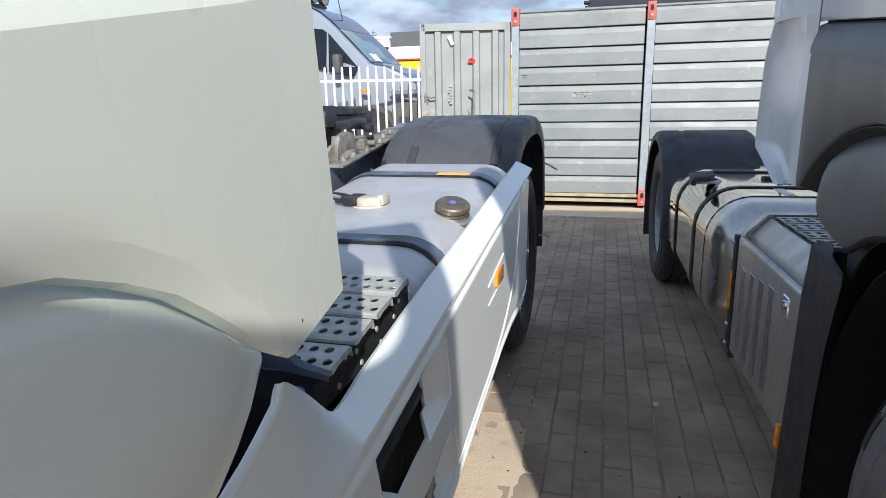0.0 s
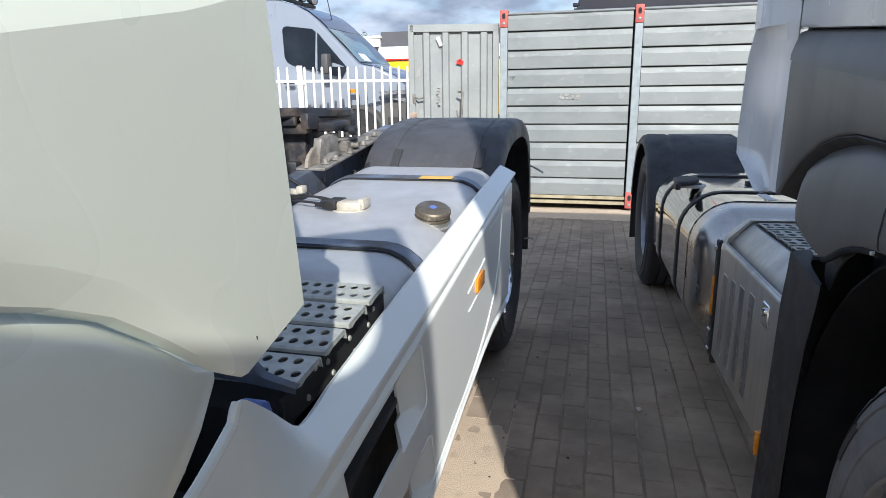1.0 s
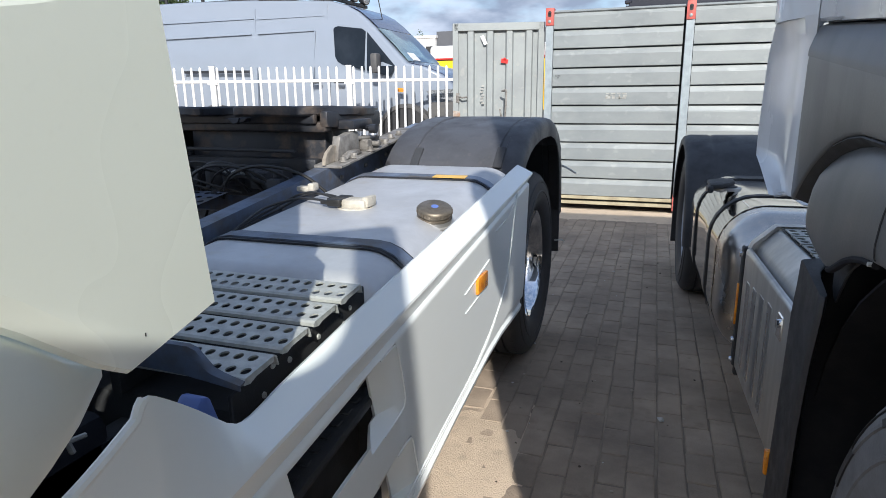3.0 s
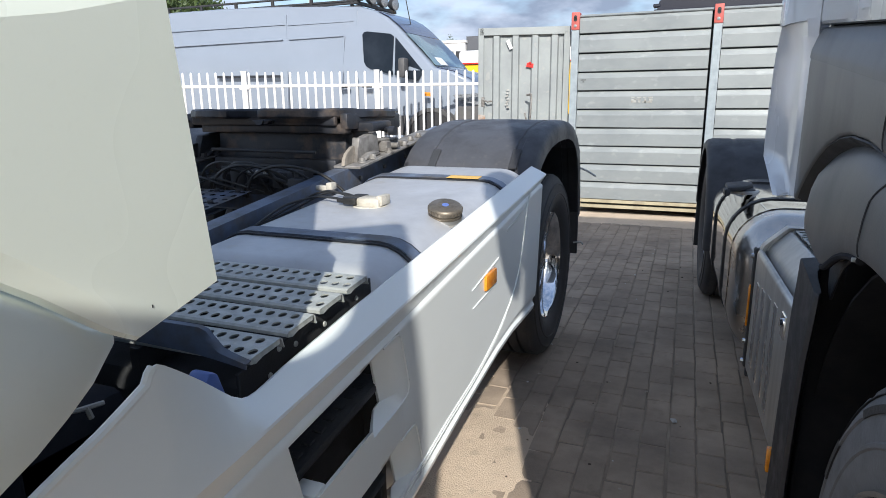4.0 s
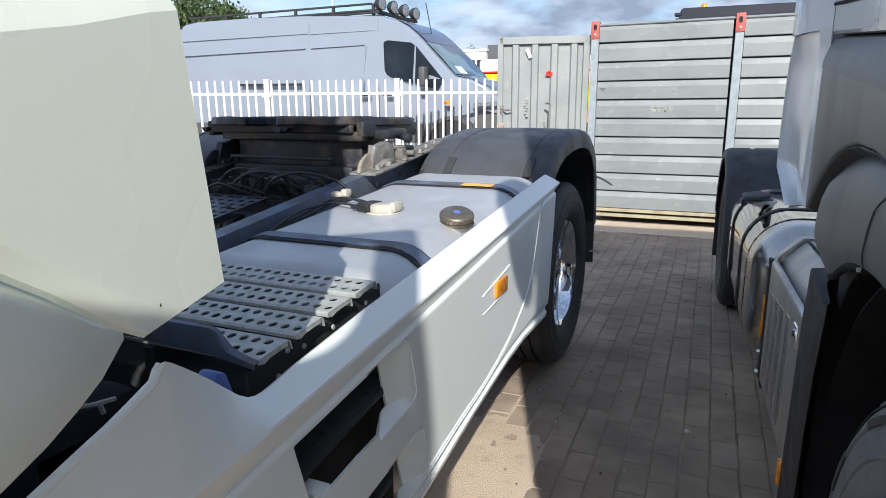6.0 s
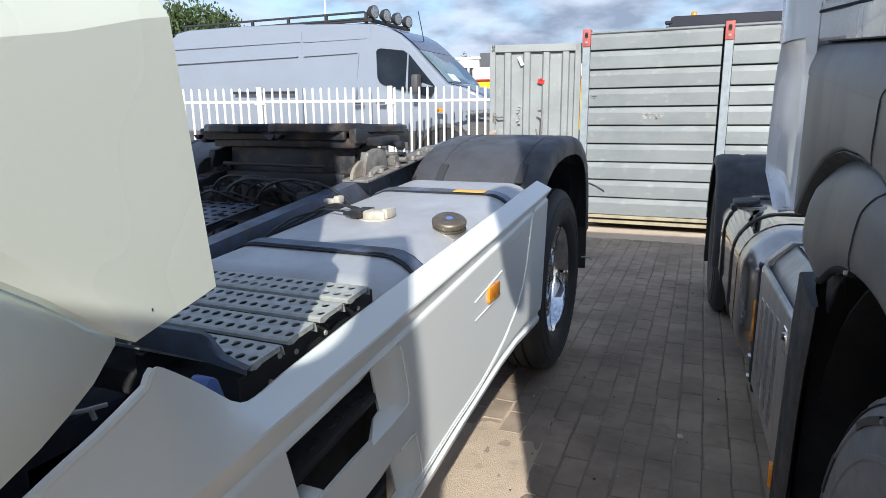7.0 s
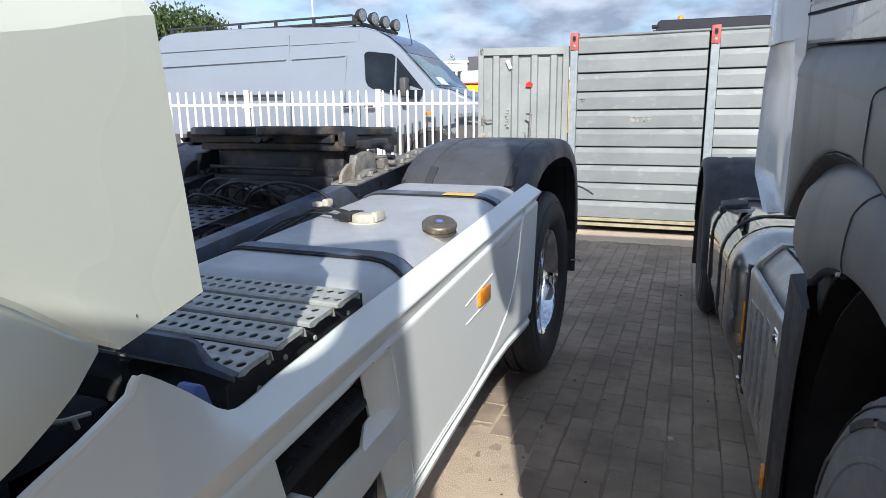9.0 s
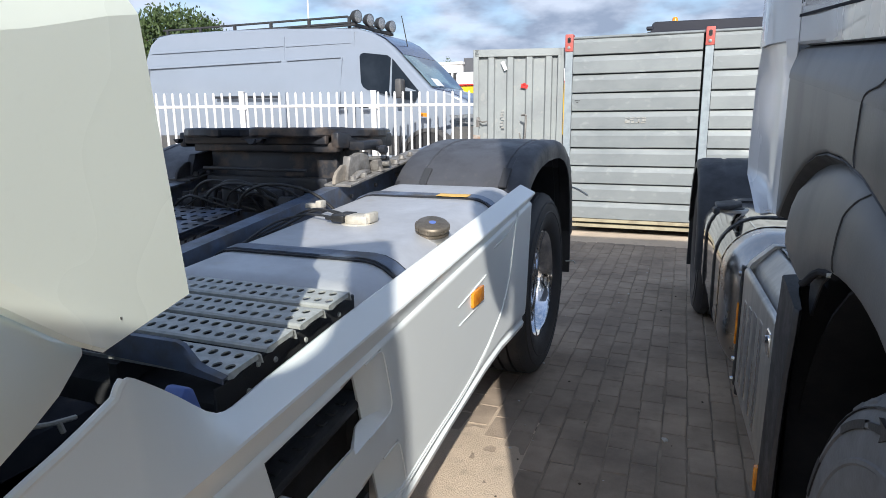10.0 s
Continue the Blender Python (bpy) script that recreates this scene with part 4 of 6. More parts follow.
# Added dark blocks that stand in for the deep shade under the plate.
part("coupling_saddle", worn(joined(bm_box(-1.62, -0.90, 2.66, 2.74, 1.02, 1.255, 0.01), bm_box(-1.58, -0.94, 2.80, 2.96, 1.10, 1.29, 0.02), bm_box(-1.66, -0.86, 2.60, 2.66, 1.255, 1.30, 0.008), bm_box(-0.97, -0.78, 2.70, 2.90, 1.262, 1.305, 0.012)), 0.010), GREASE, coupling)
rng = random.Random(17)
lumps = []
for k in range(9):
    x0, w, h, y0 = rng.uniform(-1.74, -0.90), rng.uniform(0.02, 0.07), rng.uniform(0.010, 0.028), rng.uniform(2.50, 2.60)
    lumps.append(bm_prism([(x0, 1.315), (x0 + w, 1.315), (x0 + w * rng.uniform(0.7, 1.0), 1.315 - h * rng.uniform(0.5, 0.9)), (x0 + w * 0.5, 1.315 - h), (x0 + w * rng.uniform(0.0, 0.25), 1.315 - h * rng.uniform(0.4, 0.8))], "y", y0, y0 + 0.03, 0.003, 1))
tagged(part("old_grease", worn(joined(*lumps), 0.008), GREASE, coupling, "old grease caked under the plate"), kind="stuff")
part("linkage_rod", bm_tube([(-1.52, 2.50, 1.185), (-0.98, 2.54, 1.178)], 0.008), CLUTTER, coupling)
part("cross_beam", bm_box(-1.60, -0.92, 2.60, 2.66, 1.08, 1.14, 0.008), CLUTTER, coupling)

# rear axle
for x, s in ((-0.115, 1), (-2.385, -1)):
    wheel(truck, (x, 3.53, 0.497), RIM_DEEP, s, True)
part("axle", bm_lathe([(0.0005, -2.1), (0.07, -2.1), (0.07, -1.5), (0.2, -1.4), (0.2, -1.1), (0.07, -1.0), (0.07, -0.4), (0.0005, -0.4)], 20, "x", (0, 3.53, 0.497)), CHASSIS, truck)
FENDER_LINE = [(2.79, 0.93), (2.80, 1.00), (2.825, 1.055), (2.87, 1.115), (2.94, 1.170), (3.04, 1.220), (3.16, 1.255), (3.32, 1.280), (3.50, 1.288), (3.66, 1.280), (3.80, 1.250), (3.91, 1.195), (4.00, 1.11), (4.06, 1.00), (4.09, 0.86), (4.105, 0.70)]


def fender_rows(path, x_out, x_in, lip, s=1):
    rows = []
    cy, cz = 3.50, 0.62
    for y, z in path:
        d = Vector((y - cy, z - cz)).normalized()
        def at(x, inset):
            return (x, y - d.x * inset, z - d.y * inset)
        rows.append([at(x_out - 0.004 * s, lip), at(x_out, lip * 0.7), at(x_out - 0.002 * s, 0.035), at(x_out - 0.014 * s, 0.012), at(x_out - 0.045 * s, 0.001), at(x_out - 0.084 * s, 0.0), at(x_out - 0.088 * s, 0.006), at(x_out - 0.112 * s, 0.006), at(x_out - 0.116 * s, 0.0), at(x_out - 0.30 * s, -0.003),
                     at(x_out - 0.466 * s, -0.002), at(x_out - 0.470 * s, 0.005), at(x_out - 0.500 * s, 0.005), at(x_out - 0.504 * s, -0.002), at(x_in + 0.03 * s, 0.0), at(x_in, 0.014), at(x_in, 0.05)])
    return rows


for x_out, x_in, s in ((-0.078, -0.715, 1), (-2.42, -1.79, -1)):
    f = part("rear_fender", bm_sheet(fender_rows(FENDER_LINE[2:13], x_out, x_in, 0.10, s), 0.005), FENDER, truck, "dusty dark grey plastic rear wheel fender", smooth=50)
    part("fender_front_panel", bm_sheet(fender_rows(FENDER_LINE[:4], x_out - 0.004 * s, x_in, 0.05, s), 0.005), FENDER, f, smooth=50)
    part("mud_flap", joined(bm_sheet(fender_rows(FENDER_LINE[12:], x_out - 0.003 * s, x_in, 0.10, s), 0.006), bm_box(min(x_out - 0.02 * s, x_in), max(x_out - 0.02 * s, x_in), 4.10, 4.115, 0.43, 0.80, 0.004, 1)), FENDER_DARK, f, smooth=50)
    for y, z, xx in ((2.885, 1.128, -0.45), (2.895, 1.135, -0.16)):
        xx = x_out - 0.485 * s if xx < -0.3 else x_out - 0.100 * s
        part("fender_clip", moved(bm_box(-0.020, 0.020, -0.060, 0.060, -0.004, 0.008, 0.003, 1), Matrix.Translation((xx, y, z)) @ Matrix.Rotation(radians(41), 4, 'X')), FENDER_DARK, f)
part("flap_bracket", joined(bm_tube(curve_points([(-0.12, 4.09, 0.505), (-0.075, 4.10, 0.508), (-0.062, 4.10, 0.492)], 4), 0.005, 6)), GALV, truck)
part("rear_light_bracket", bm_tube(curve_points([(-0.20, 4.25, 0.955), (-0.12, 4.30, 0.952), (-0.03, 4.30, 0.905)], 4), 0.006, 8), GALV, truck)
# front wheels under the cab
for x, s in ((-0.10, 1), (-2.40, -1)):
    wheel(truck, (x, -0.10, 0.497), RIM_FRONT, s)

# ---- grey tractor beside it: u across from its side, v towards its rear ----
truck2 = thing("tractor_truck", (0.83, 1.9, 0), "tractor truck with silver-white cab, dark grey lower panels and polished tank", "truck", turn=2.9)
CAB_PLAN = [(0.03 + 0.28 * (1 - math.cos(radians(a))), -2.36 + 0.28 * (1 - math.sin(radians(a)))) for a in range(0, 91, 10)] + [(2.48 - 0.28 * (1 - math.cos(radians(a))), -2.36 + 0.28 * (1 - math.sin(radians(a)))) for a in range(90, -1, -10)] + [(2.48, 0.14), (0.03, 0.14)]
part("cab", bm_prism(CAB_PLAN, "z", 1.60, 3.72, 0.05, 2), CAB_SILVER, truck2, smooth=40)
part("cab_floor", bm_box(0.16, 2.38, -2.30, 0.05, 0.95, 1.62, 0.04), BLACK, truck2)
def gap_z(v):
    return 1.562 + 0.085 * (v - 0.114)


def door_low(v):
    return gap_z(v) + 0.003


part("cab_side_panel", joined(bm_prism([(-1.20, 2.30), (0.112, 2.30), (0.112, door_low(0.112)), (-1.20, door_low(-1.20))], "x", 0.0, 0.06, 0.010, 2), bm_prism([(-2.02, 2.30), (-1.206, 2.30), (-1.206, door_low(-1.206)), (-2.02, door_low(-2.02))], "x", 0.004, 0.06, 0.010, 2)), CAB_SILVER, truck2)
part("cab_lower_edge", bm_prism([(-2.05, gap_z(-2.05) + 0.03), (0.11, 1.62), (0.11, 1.60), (-2.05, gap_z(-2.05) - 0.02)], "x", 0.05, 0.12), BLACK, truck2)
part("door_strip", bm_prism([(0.137, 1.700), (0.132, 1.700), (0.128, 1.646), (0.118, 1.640), (-0.46, 1.585), (-1.10, 1.530), (-1.10, 1.524), (-0.46, 1.579), (0.122, 1.634), (0.133, 1.643)], "x", -0.003, 0.01), WELL, truck2, "black edging of the door step")
part("sill_label", bm_prism([(0.065, 1.652), (0.112, 1.657), (0.112, 1.705), (0.065, 1.70)], "x", -0.0015, 0.004), STICKER_WHITE, truck2)
part("label_bars", joined(*[bm_box(-0.003, -0.001, 0.070 + 0.012 * k, 0.076 + 0.012 * k, 1.662 + 0.006 * (k % 2), 1.695) for k in range(3)]), BLACK, truck2)


ARCH2 = [(0.085, 1.150), (0.055, 1.178), (0.02, 1.205), (-0.035, 1.240), (-0.09, 1.268), (-0.16, 1.297), (-0.25, 1.319), (-0.33, 1.327), (-0.45, 1.322), (-0.58, 1.300), (-0.70, 1.262), (-0.85, 1.19), (-1.0, 1.08), (-1.1, 0.95), (-1.16, 0.78), (-1.18, 0.60)]
def fold_z(v):
    return 1.490 + 0.116 * v


part("panel_shoulder", bm_sheet([[(-0.0128, v, fold_z(v) - 0.014), (-0.0122, v, fold_z(v) - 0.002), (-0.0108, v, fold_z(v) + 0.006), (-0.003, v, (fold_z(v) + gap_z(v)) / 2), (0.006, v, gap_z(v) - 0.006), (0.024, v, gap_z(v))] for v in (-2.05, -1.6, -1.0, -0.5, 0.0, 0.08, 0.113)], 0.006), CAB_GREY, truck2, smooth=60)
UPPER = [(-2.05, fold_z(-2.05)), (0.108, fold_z(0.108)), (0.117, 1.47), (0.122, 1.165), (0.118, 1.140), (0.102, 1.136)]
part("lower_side_panel", bm_prism(UPPER + ARCH2 + [(-1.24, 0.40), (-2.05, 0.40)], "x", -0.012, 0.04, 0.008, 2), CAB_GREY, truck2, "dark grey lower cab panel", smooth=50)
lip_rows = []
for i, (v, z) in enumerate(ARCH2):
    a, b = ARCH2[max(i - 1, 0)], ARCH2[min(i + 1, len(ARCH2) - 1)]
    d = Vector((b[0] - a[0], b[1] - a[1])).normalized()
    nrm = Vector((-d.y, d.x)) * -1
    if nrm.y < 0 and i < 11:
        nrm = -nrm
    lip_rows.append([(-0.006, v - nrm.x * 0.001, z - nrm.y * 0.001), (0.006, v - nrm.x * 0.010, z - nrm.y * 0.010), (0.030, v - nrm.x * 0.022, z - nrm.y * 0.022), (0.050, v - nrm.x * 0.026, z - nrm.y * 0.026)])
part("arch_lip", bm_sheet(lip_rows, 0.004), BLACK, truck2, smooth=60)
# flared wing below the lip, ending in the wheel arch edge
IN_TOP = line([(v, z + 0.004) for v, z in ARCH2[::-1]] + [(0.12, 1.128)])
IN_LOW = line([(-1.25, 0.66), (-1.15, 0.84), (-1.05, 0.95), (-0.95, 1.025), (-0.88, 1.062), (-0.81, 1.090), (-0.758, 1.109), (-0.69, 1.123), (-0.638, 1.130), (-0.56, 1.134), (-0.508, 1.131), (-0.45, 1.126), (-0.40, 1.116), (-0.35, 1.099),
               (-0.31, 1.078), (-0.28, 1.063), (-0.255, 1.058), (-0.22, 1.061), (-0.16, 1.073), (-0.11, 1.088), (-0.08, 1.099), (-0.055, 1.113), (-0.04, 1.127), (-0.03, 1.142), (0.0, 1.175), (0.03, 1.194), (0.06, 1.180)])
U_AT = line([(0, 0.045), (0.1, 0.016), (0.25, -0.004), (0.45, -0.015), (0.65, -0.020), (0.85, -0.022), (0.95, -0.020), (1.0, -0.015)])


def wing_u(v, z):
    t = IN_TOP(v)
    return U_AT((t - z) / (t - min(IN_LOW(v), t - 0.004)))


cover2 = []
vs2 = [-1.18 + 0.046 * i for i in range(20)] + [-0.30, -0.285, -0.27, -0.255, -0.235, -0.21, -0.18, -0.15, -0.12, -0.095, -0.075, -0.06, -0.05, -0.04, -0.032, -0.015, 0.0, 0.02, 0.03]
for v in vs2:
    t = IN_TOP(v)
    b = min(IN_LOW(v), t - 0.004)
    k = min(1.0, max(0.0, (0.02 - v) / 0.10))
    row = [(0.045 + (U_AT(s) - 0.045) * k, v, t + (b - t) * s) for s in (0, 0.05, 0.1, 0.18, 0.25, 0.35, 0.45, 0.55, 0.65, 0.75, 0.85, 0.95, 1.0)]
    cover2.append(row + [(-0.006 * k + 0.045 * (1 - k), v, b + 0.003), (0.045, v, b + 0.010)])
part("inner_arch_cover", bm_sheet(cover2, 0.003), CAB_GREY, truck2, smooth=60)
part("arch_edging", bm_tube([(-0.011, v, IN_LOW(v) - 0.005) for v in [-0.262 - 0.02 * i for i in range(13)]], 0.0075, 8), WELL, truck2, "black rubber edging under the wheel arch")
part("liner_end", bm_prism([(-0.21, 1.062), (-0.204, 1.03), (-0.206, 1.004), (-0.218, 0.985), (-0.235, 0.975), (-0.25, 1.000), (-0.275, 1.036), (-0.30, 1.063), (-0.345, 1.090)], "x", 0.016, 0.022, 0.002, 1), TRIM, truck2)
part("panel_seam", joined(bm_tube(curve_points([(0.0, -0.66, 1.470), (-0.0095, -0.613, 1.440), (-0.0125, -0.544, 1.424), (-0.0125, -0.530, 1.370), (-0.0125, -0.527, 1.332), (-0.012, -0.535, 1.313)], 5), 0.0016, 5), bm_tube([(wing_u(p.x, p.y) - 0.0005, p.x, p.y) for p in curve_points([(-0.615, 1.296, 0), (-0.575, 1.275, 0), (-0.526, 1.24, 0), (-0.517, 1.186, 0), (-0.514, 1.136, 0)], 5)], 0.002, 6)), BLACK, truck2)
part("cover_screw", bm_lathe([(0.0005, 0.032), (0.004, 0.032), (0.0045, 0.046)], 10, "x", (-0.055, -0.497, 1.126)), GALV, truck2)
# flap at the rear edge of the cab
FL = line([(1.14, 0.160), (1.19, 0.29), (1.225, 0.395), (1.28, 0.405), (1.50, 0.375), (1.54, 0.345), (1.60, 0.30), (4, 0.29)])
flap = []
for z in (1.142, 1.165, 1.19, 1.21, 1.225, 1.25, 1.30, 1.40, 1.48, 1.515, 1.535, 1.548, 1.56, 1.572, 1.584):
    v1 = FL(z)
    bulge = 0.0 if z < 1.5 else (z - 1.5) * 0.15
    flap.append([(0.0, 0.112, z), (-0.012 - bulge, 0.135, z), (-0.014 - bulge, 0.16 + (v1 - 0.16) * 0.2, z), (-0.022 - bulge, 0.16 + (v1 - 0.16) * 0.5, z), (-0.045, v1 - 0.025, z), (-0.055, v1 - 0.008, z), (-0.052, v1, z), (-0.02, v1 + 0.004, z), (0.06, v1, z)])
part("cab_rear_flap", bm_sheet(flap, 0.006), CAB_SILVER, truck2, smooth=35)
upper_flap = []
for z in (1.580, 1.586, 1.60, 1.66, 2.0, 3.5):
    upper_flap.append([(0.0, 0.112, z), (-0.035, 0.15, z), (-0.055, 0.20, z), (-0.064, 0.28, z), (-0.060, 0.298, z), (-0.03, 0.305, z), (0.10, 0.30, z)])
part("cab_rear_fairing", bm_sheet(upper_flap, 0.006), CAB_SILVER, truck2, smooth=40)
part("cab_back_wall", bm_box(0.03, 2.42, 0.12, 0.15, 1.24, 3.6, 0.01), CAB_GREY, truck2)
# mirror on arms beside the windscreen post
MIRROR = [(-0.098, 2.98), (-0.102, 2.80), (-0.086, 2.68), (-0.074, 2.57), (-0.062, 2.50), (-0.032, 2.43), (0.012, 2.385), (0.030, 2.42), (0.046, 2.60), (0.046, 2.73), (0.052, 2.86), (0.058, 2.97), (0.03, 3.03), (-0.05, 3.045)]
mirror = part("wing_mirror", bm_prism(MIRROR, "y", -2.235, -2.165, 0.015, 2), CAB_GREY, truck2)
for z in (2.56, 2.92):
    part("mirror_arm", bm_tube(curve_points([(0.03, -2.20, z), (0.08, -2.17, z + 0.01), (0.14, -2.12, z + 0.02)], 4), 0.014, 8), BLACK, mirror)
# front wheel and its housing
FRONT_V2, FRONT_Z2, K2 = -0.885, 0.521, 1.04


def front_wheel(u, side):
    """A steered wheel: blocks along the tread shoulder, a moulded seam, bars and an arrow on the sidewall, a bright ring round the rim."""
    hub = wheel(truck2, (u, FRONT_V2, FRONT_Z2), RIM_FRONT, side, False, TYRE_LIT, K2)
    def ring(name, prof, mat, arc=(0.0, 360.0), n=64):
        part(name, bm_lathe([(r * K2, u + d * side) for r, d in prof], n, "x", (0, FRONT_V2, FRONT_Z2), True, arc), mat, hub)
    ring("trim_ring", [(0.318, -0.012), (0.326, 0.004), (0.334, 0.005), (0.338, -0.004), (0.334, -0.012)], CHROME)
    ring("sidewall_seam", [(0.4745, -0.022), (0.4755, -0.0135), (0.4775, -0.0145), (0.478, -0.024)], BLACK)
    for a, w in ((52, 15), (82, 13), (112, 14), (140, 15), (20, 14)):
        ring("sidewall_bar", [(0.444, -0.010), (0.444, -0.0015), (0.457, -0.0025), (0.457, -0.012)], BLACK, (a, a + w), 8)
    tip = [((0.4505 + h) * K2, radians(a)) for h, a in ((-0.004, 69.0), (-0.006, 75.5), (-0.017, 74.5), (0.0, 80.5), (0.016, 74.5), (0.006, 75.5), (0.004, 69.0))]
    part("sidewall_arrow", bm_prism([(FRONT_V2 + r * math.cos(a), FRONT_Z2 + r * math.sin(a)) for r, a in tip], "x", min(u - 0.008 * side, u - 0.0015 * side), max(u - 0.008 * side, u - 0.0015 * side)), BLACK, hub)
    for k in range(40):
        turn = Matrix.Translation((u, FRONT_V2, FRONT_Z2)) @ Matrix.Rotation(radians(9 * k), 4, 'X') @ Matrix.Diagonal((1, K2, K2, 1))
        part("tread_block", moved(bm_prism([(-0.026, 0.474), (-0.022, 0.4905), (0.022, 0.4905), (0.026, 0.474)], "x", min(-0.052 * side, -0.0225 * side), max(-0.052 * side, -0.0225 * side), 0.004, 1), turn), RUBBER_LIT, hub)


front_wheel(-0.003, -1)
front_wheel(2.455, 1)
liner = []
for k in range(25):
    a = radians(-35 + 250 * k / 24)
    liner.append([(0.045, -0.715 + 0.65 * math.cos(a), 0.50 + 0.665 * math.sin(a)), (0.70, -0.715 + 0.65 * math.cos(a), 0.50 + 0.665 * math.sin(a))])
part("wheel_housing", joined(bm_sheet(liner, 0.006), bm_box(0.60, 0.66, -1.25, 0.05, 0.15, 1.05), bm_box(0.022, 0.64, -0.098, -0.052, 0.22, 1.010, 0.004, 1), bm_box(0.072, 0.64, -0.10, -0.05, 0.95, 1.22, 0.004, 1)), WELL, truck2)
# trim behind the front wheel: a hollow plastic column with a sloping top
FRONT_V = line([(0.20, -0.185), (0.508, -0.192), (0.68, -0.203), (0.83, -0.226), (0.93, -0.254), (0.96, -0.262), (1.0, -0.268)])
BACK_V = line([(0.20, 0.012), (0.39, 0.003), (0.564, -0.012), (0.74, -0.026), (0.90, -0.036), (1.0, -0.066), (1.03, -0.074)])


def column_ring(z, inset=0.0, top=False):
    f, b = FRONT_V(z), BACK_V(z)
    ring = [(0.034, b + 0.012), (-0.006, b), (-0.0145, b - 0.005), (-0.0195, f + 0.022), (-0.0205, f + 0.010), (-0.0185, f + 0.001), (-0.013, f - 0.006), (-0.006, f + 0.004), (-0.001, f + 0.07), (0.010, f + 0.14), (0.034, f + 0.19)]
    cu, cv = 0.004, (f + b) / 2
    pts = []
    for u, v in ring:
        u, v = u + (cu - u) * inset, v + (cv - v) * inset
        pts.append((u, v, (1.026 + (v + 0.07) * 0.155) if top else z))
    return pts + pts[:1]


column = bm_sheet([column_ring(z) for z in (0.22, 0.34, 0.50, 0.66, 0.75, 0.83, 0.88, 0.93, 0.955)] + [[(u, v, z - 0.005) for u, v, z in column_ring(0.99, 0, True)], column_ring(0.99, 0.05, True), column_ring(0.99, 0.5, True)])
bmesh.ops.remove_doubles(column, verts=column.verts[:], dist=0.0003)
bmesh.ops.holes_fill(column, edges=[e for e in column.edges if e.is_boundary], sides=0)
bmesh.ops.recalc_face_normals(column, faces=column.faces[:])
part("wheel_arch_trim", column, TRIM, truck2, "dark plastic trim behind the front wheel", smooth=40)
# tool box with a perforated lid
box = part("tool_box", joined(bm_prism([(0.030, 0.415), (0.030, 0.845), (0.045, 0.882), (0.096, 0.940), (0.50, 0.945), (0.50, 0.415)], "y", -0.045, 0.745, 0.008, 2)), ALU_DULL, truck2, "aluminium tool box with a ribbed door")
door2 = part("box_door", bm_box(0.004, 0.028, 0.0, 0.730, 0.405, 0.868, 0.016, 3), ALU_DULL, box)
for i in range(4):
    v = 0.235 + 0.115 * i
    part("pressed_rib", bm_box(0.0025, 0.010, v, v + 0.062, 0.46, 0.805 - 0.012 * i, 0.0028, 1), RIB_ALU_SHADED, door2)
part("lock", joined(bm_box(-0.001, 0.006, 0.092, 0.147, 0.755, 0.825, 0.003, 1), bm_lathe([(0.0005, -0.008), (0.012, -0.008), (0.013, 0.005)], 14, "x", (0, 0.122, 0.798))), CHROME, door2)
part("lock_bolt", bm_lathe([(0.0005, -0.005), (0.011, -0.005), (0.012, 0.005)], 14, "x", (0, 0.045, 0.455)), CHROME, door2)
part("lid_edge", bm_prism([(0.014, 0.862), (0.022, 0.884), (0.092, 0.952), (0.50, 0.957), (0.50, 0.951), (0.097, 0.945), (0.036, 0.880), (0.026, 0.858)], "y", 0.700, 0.748), ALU_DULL, box)
for i in range(4):
    tread2 = moved(perforated(10, 2, 0.036, 0.044, 0.0125, 0.0145), Matrix.Translation((0.105, 0.205 + 0.118 * i, 0.9535)))
    bmesh.ops.solidify(tread2, geom=tread2.faces[:], thickness=0.003)
    part("perforated_lid", joined(tread2, bm_box(0.105, 0.465, 0.198 + 0.118 * i, 0.206 + 0.118 * i, 0.947, 0.9535), bm_box(0.105, 0.465, 0.292 + 0.118 * i, 0.300 + 0.118 * i, 0.947, 0.9535)), GALV, box)
part("lid_backing", bm_box(0.104, 0.48, 0.19, 0.69, 0.9455, 0.9464), BLACK, box)
part("marker_light", bm_box(-0.020, 0.006, 0.008, 0.030, 0.405, 0.475, 0.004), ORANGE, box, "orange side marker light")
part("bracket", joined(bm_box(0.012, 0.10, 0.755, 0.785, 0.36, 0.86, 0.004, 1), bm_box(0.002, 0.014, 0.75, 0.79, 0.40, 0.86, 0.004, 1)), BLACK, truck2)
part("marker_light", bm_box(-0.005, 0.004, 0.763, 0.777, 0.56, 0.72, 0.003), ORANGE, truck2, "tall orange side marker light")
for z in (0.50, 0.83, 0.42):
    part("bolt", bm_lathe([(0.0005, -0.008), (0.009, -0.008), (0.010, 0.003)], 8, "x", (0, 0.77, z)), CHROME, truck2)
# polished tank
def cut_tank(bm, v, keep_far):
    bmesh.ops.bisect_plane(bm, geom=bm.verts[:] + bm.edges[:] + bm.faces[:], plane_co=(0, v, 0), plane_no=(0, 1, 0), clear_inner=keep_far, clear_outer=not keep_far)
    return bm


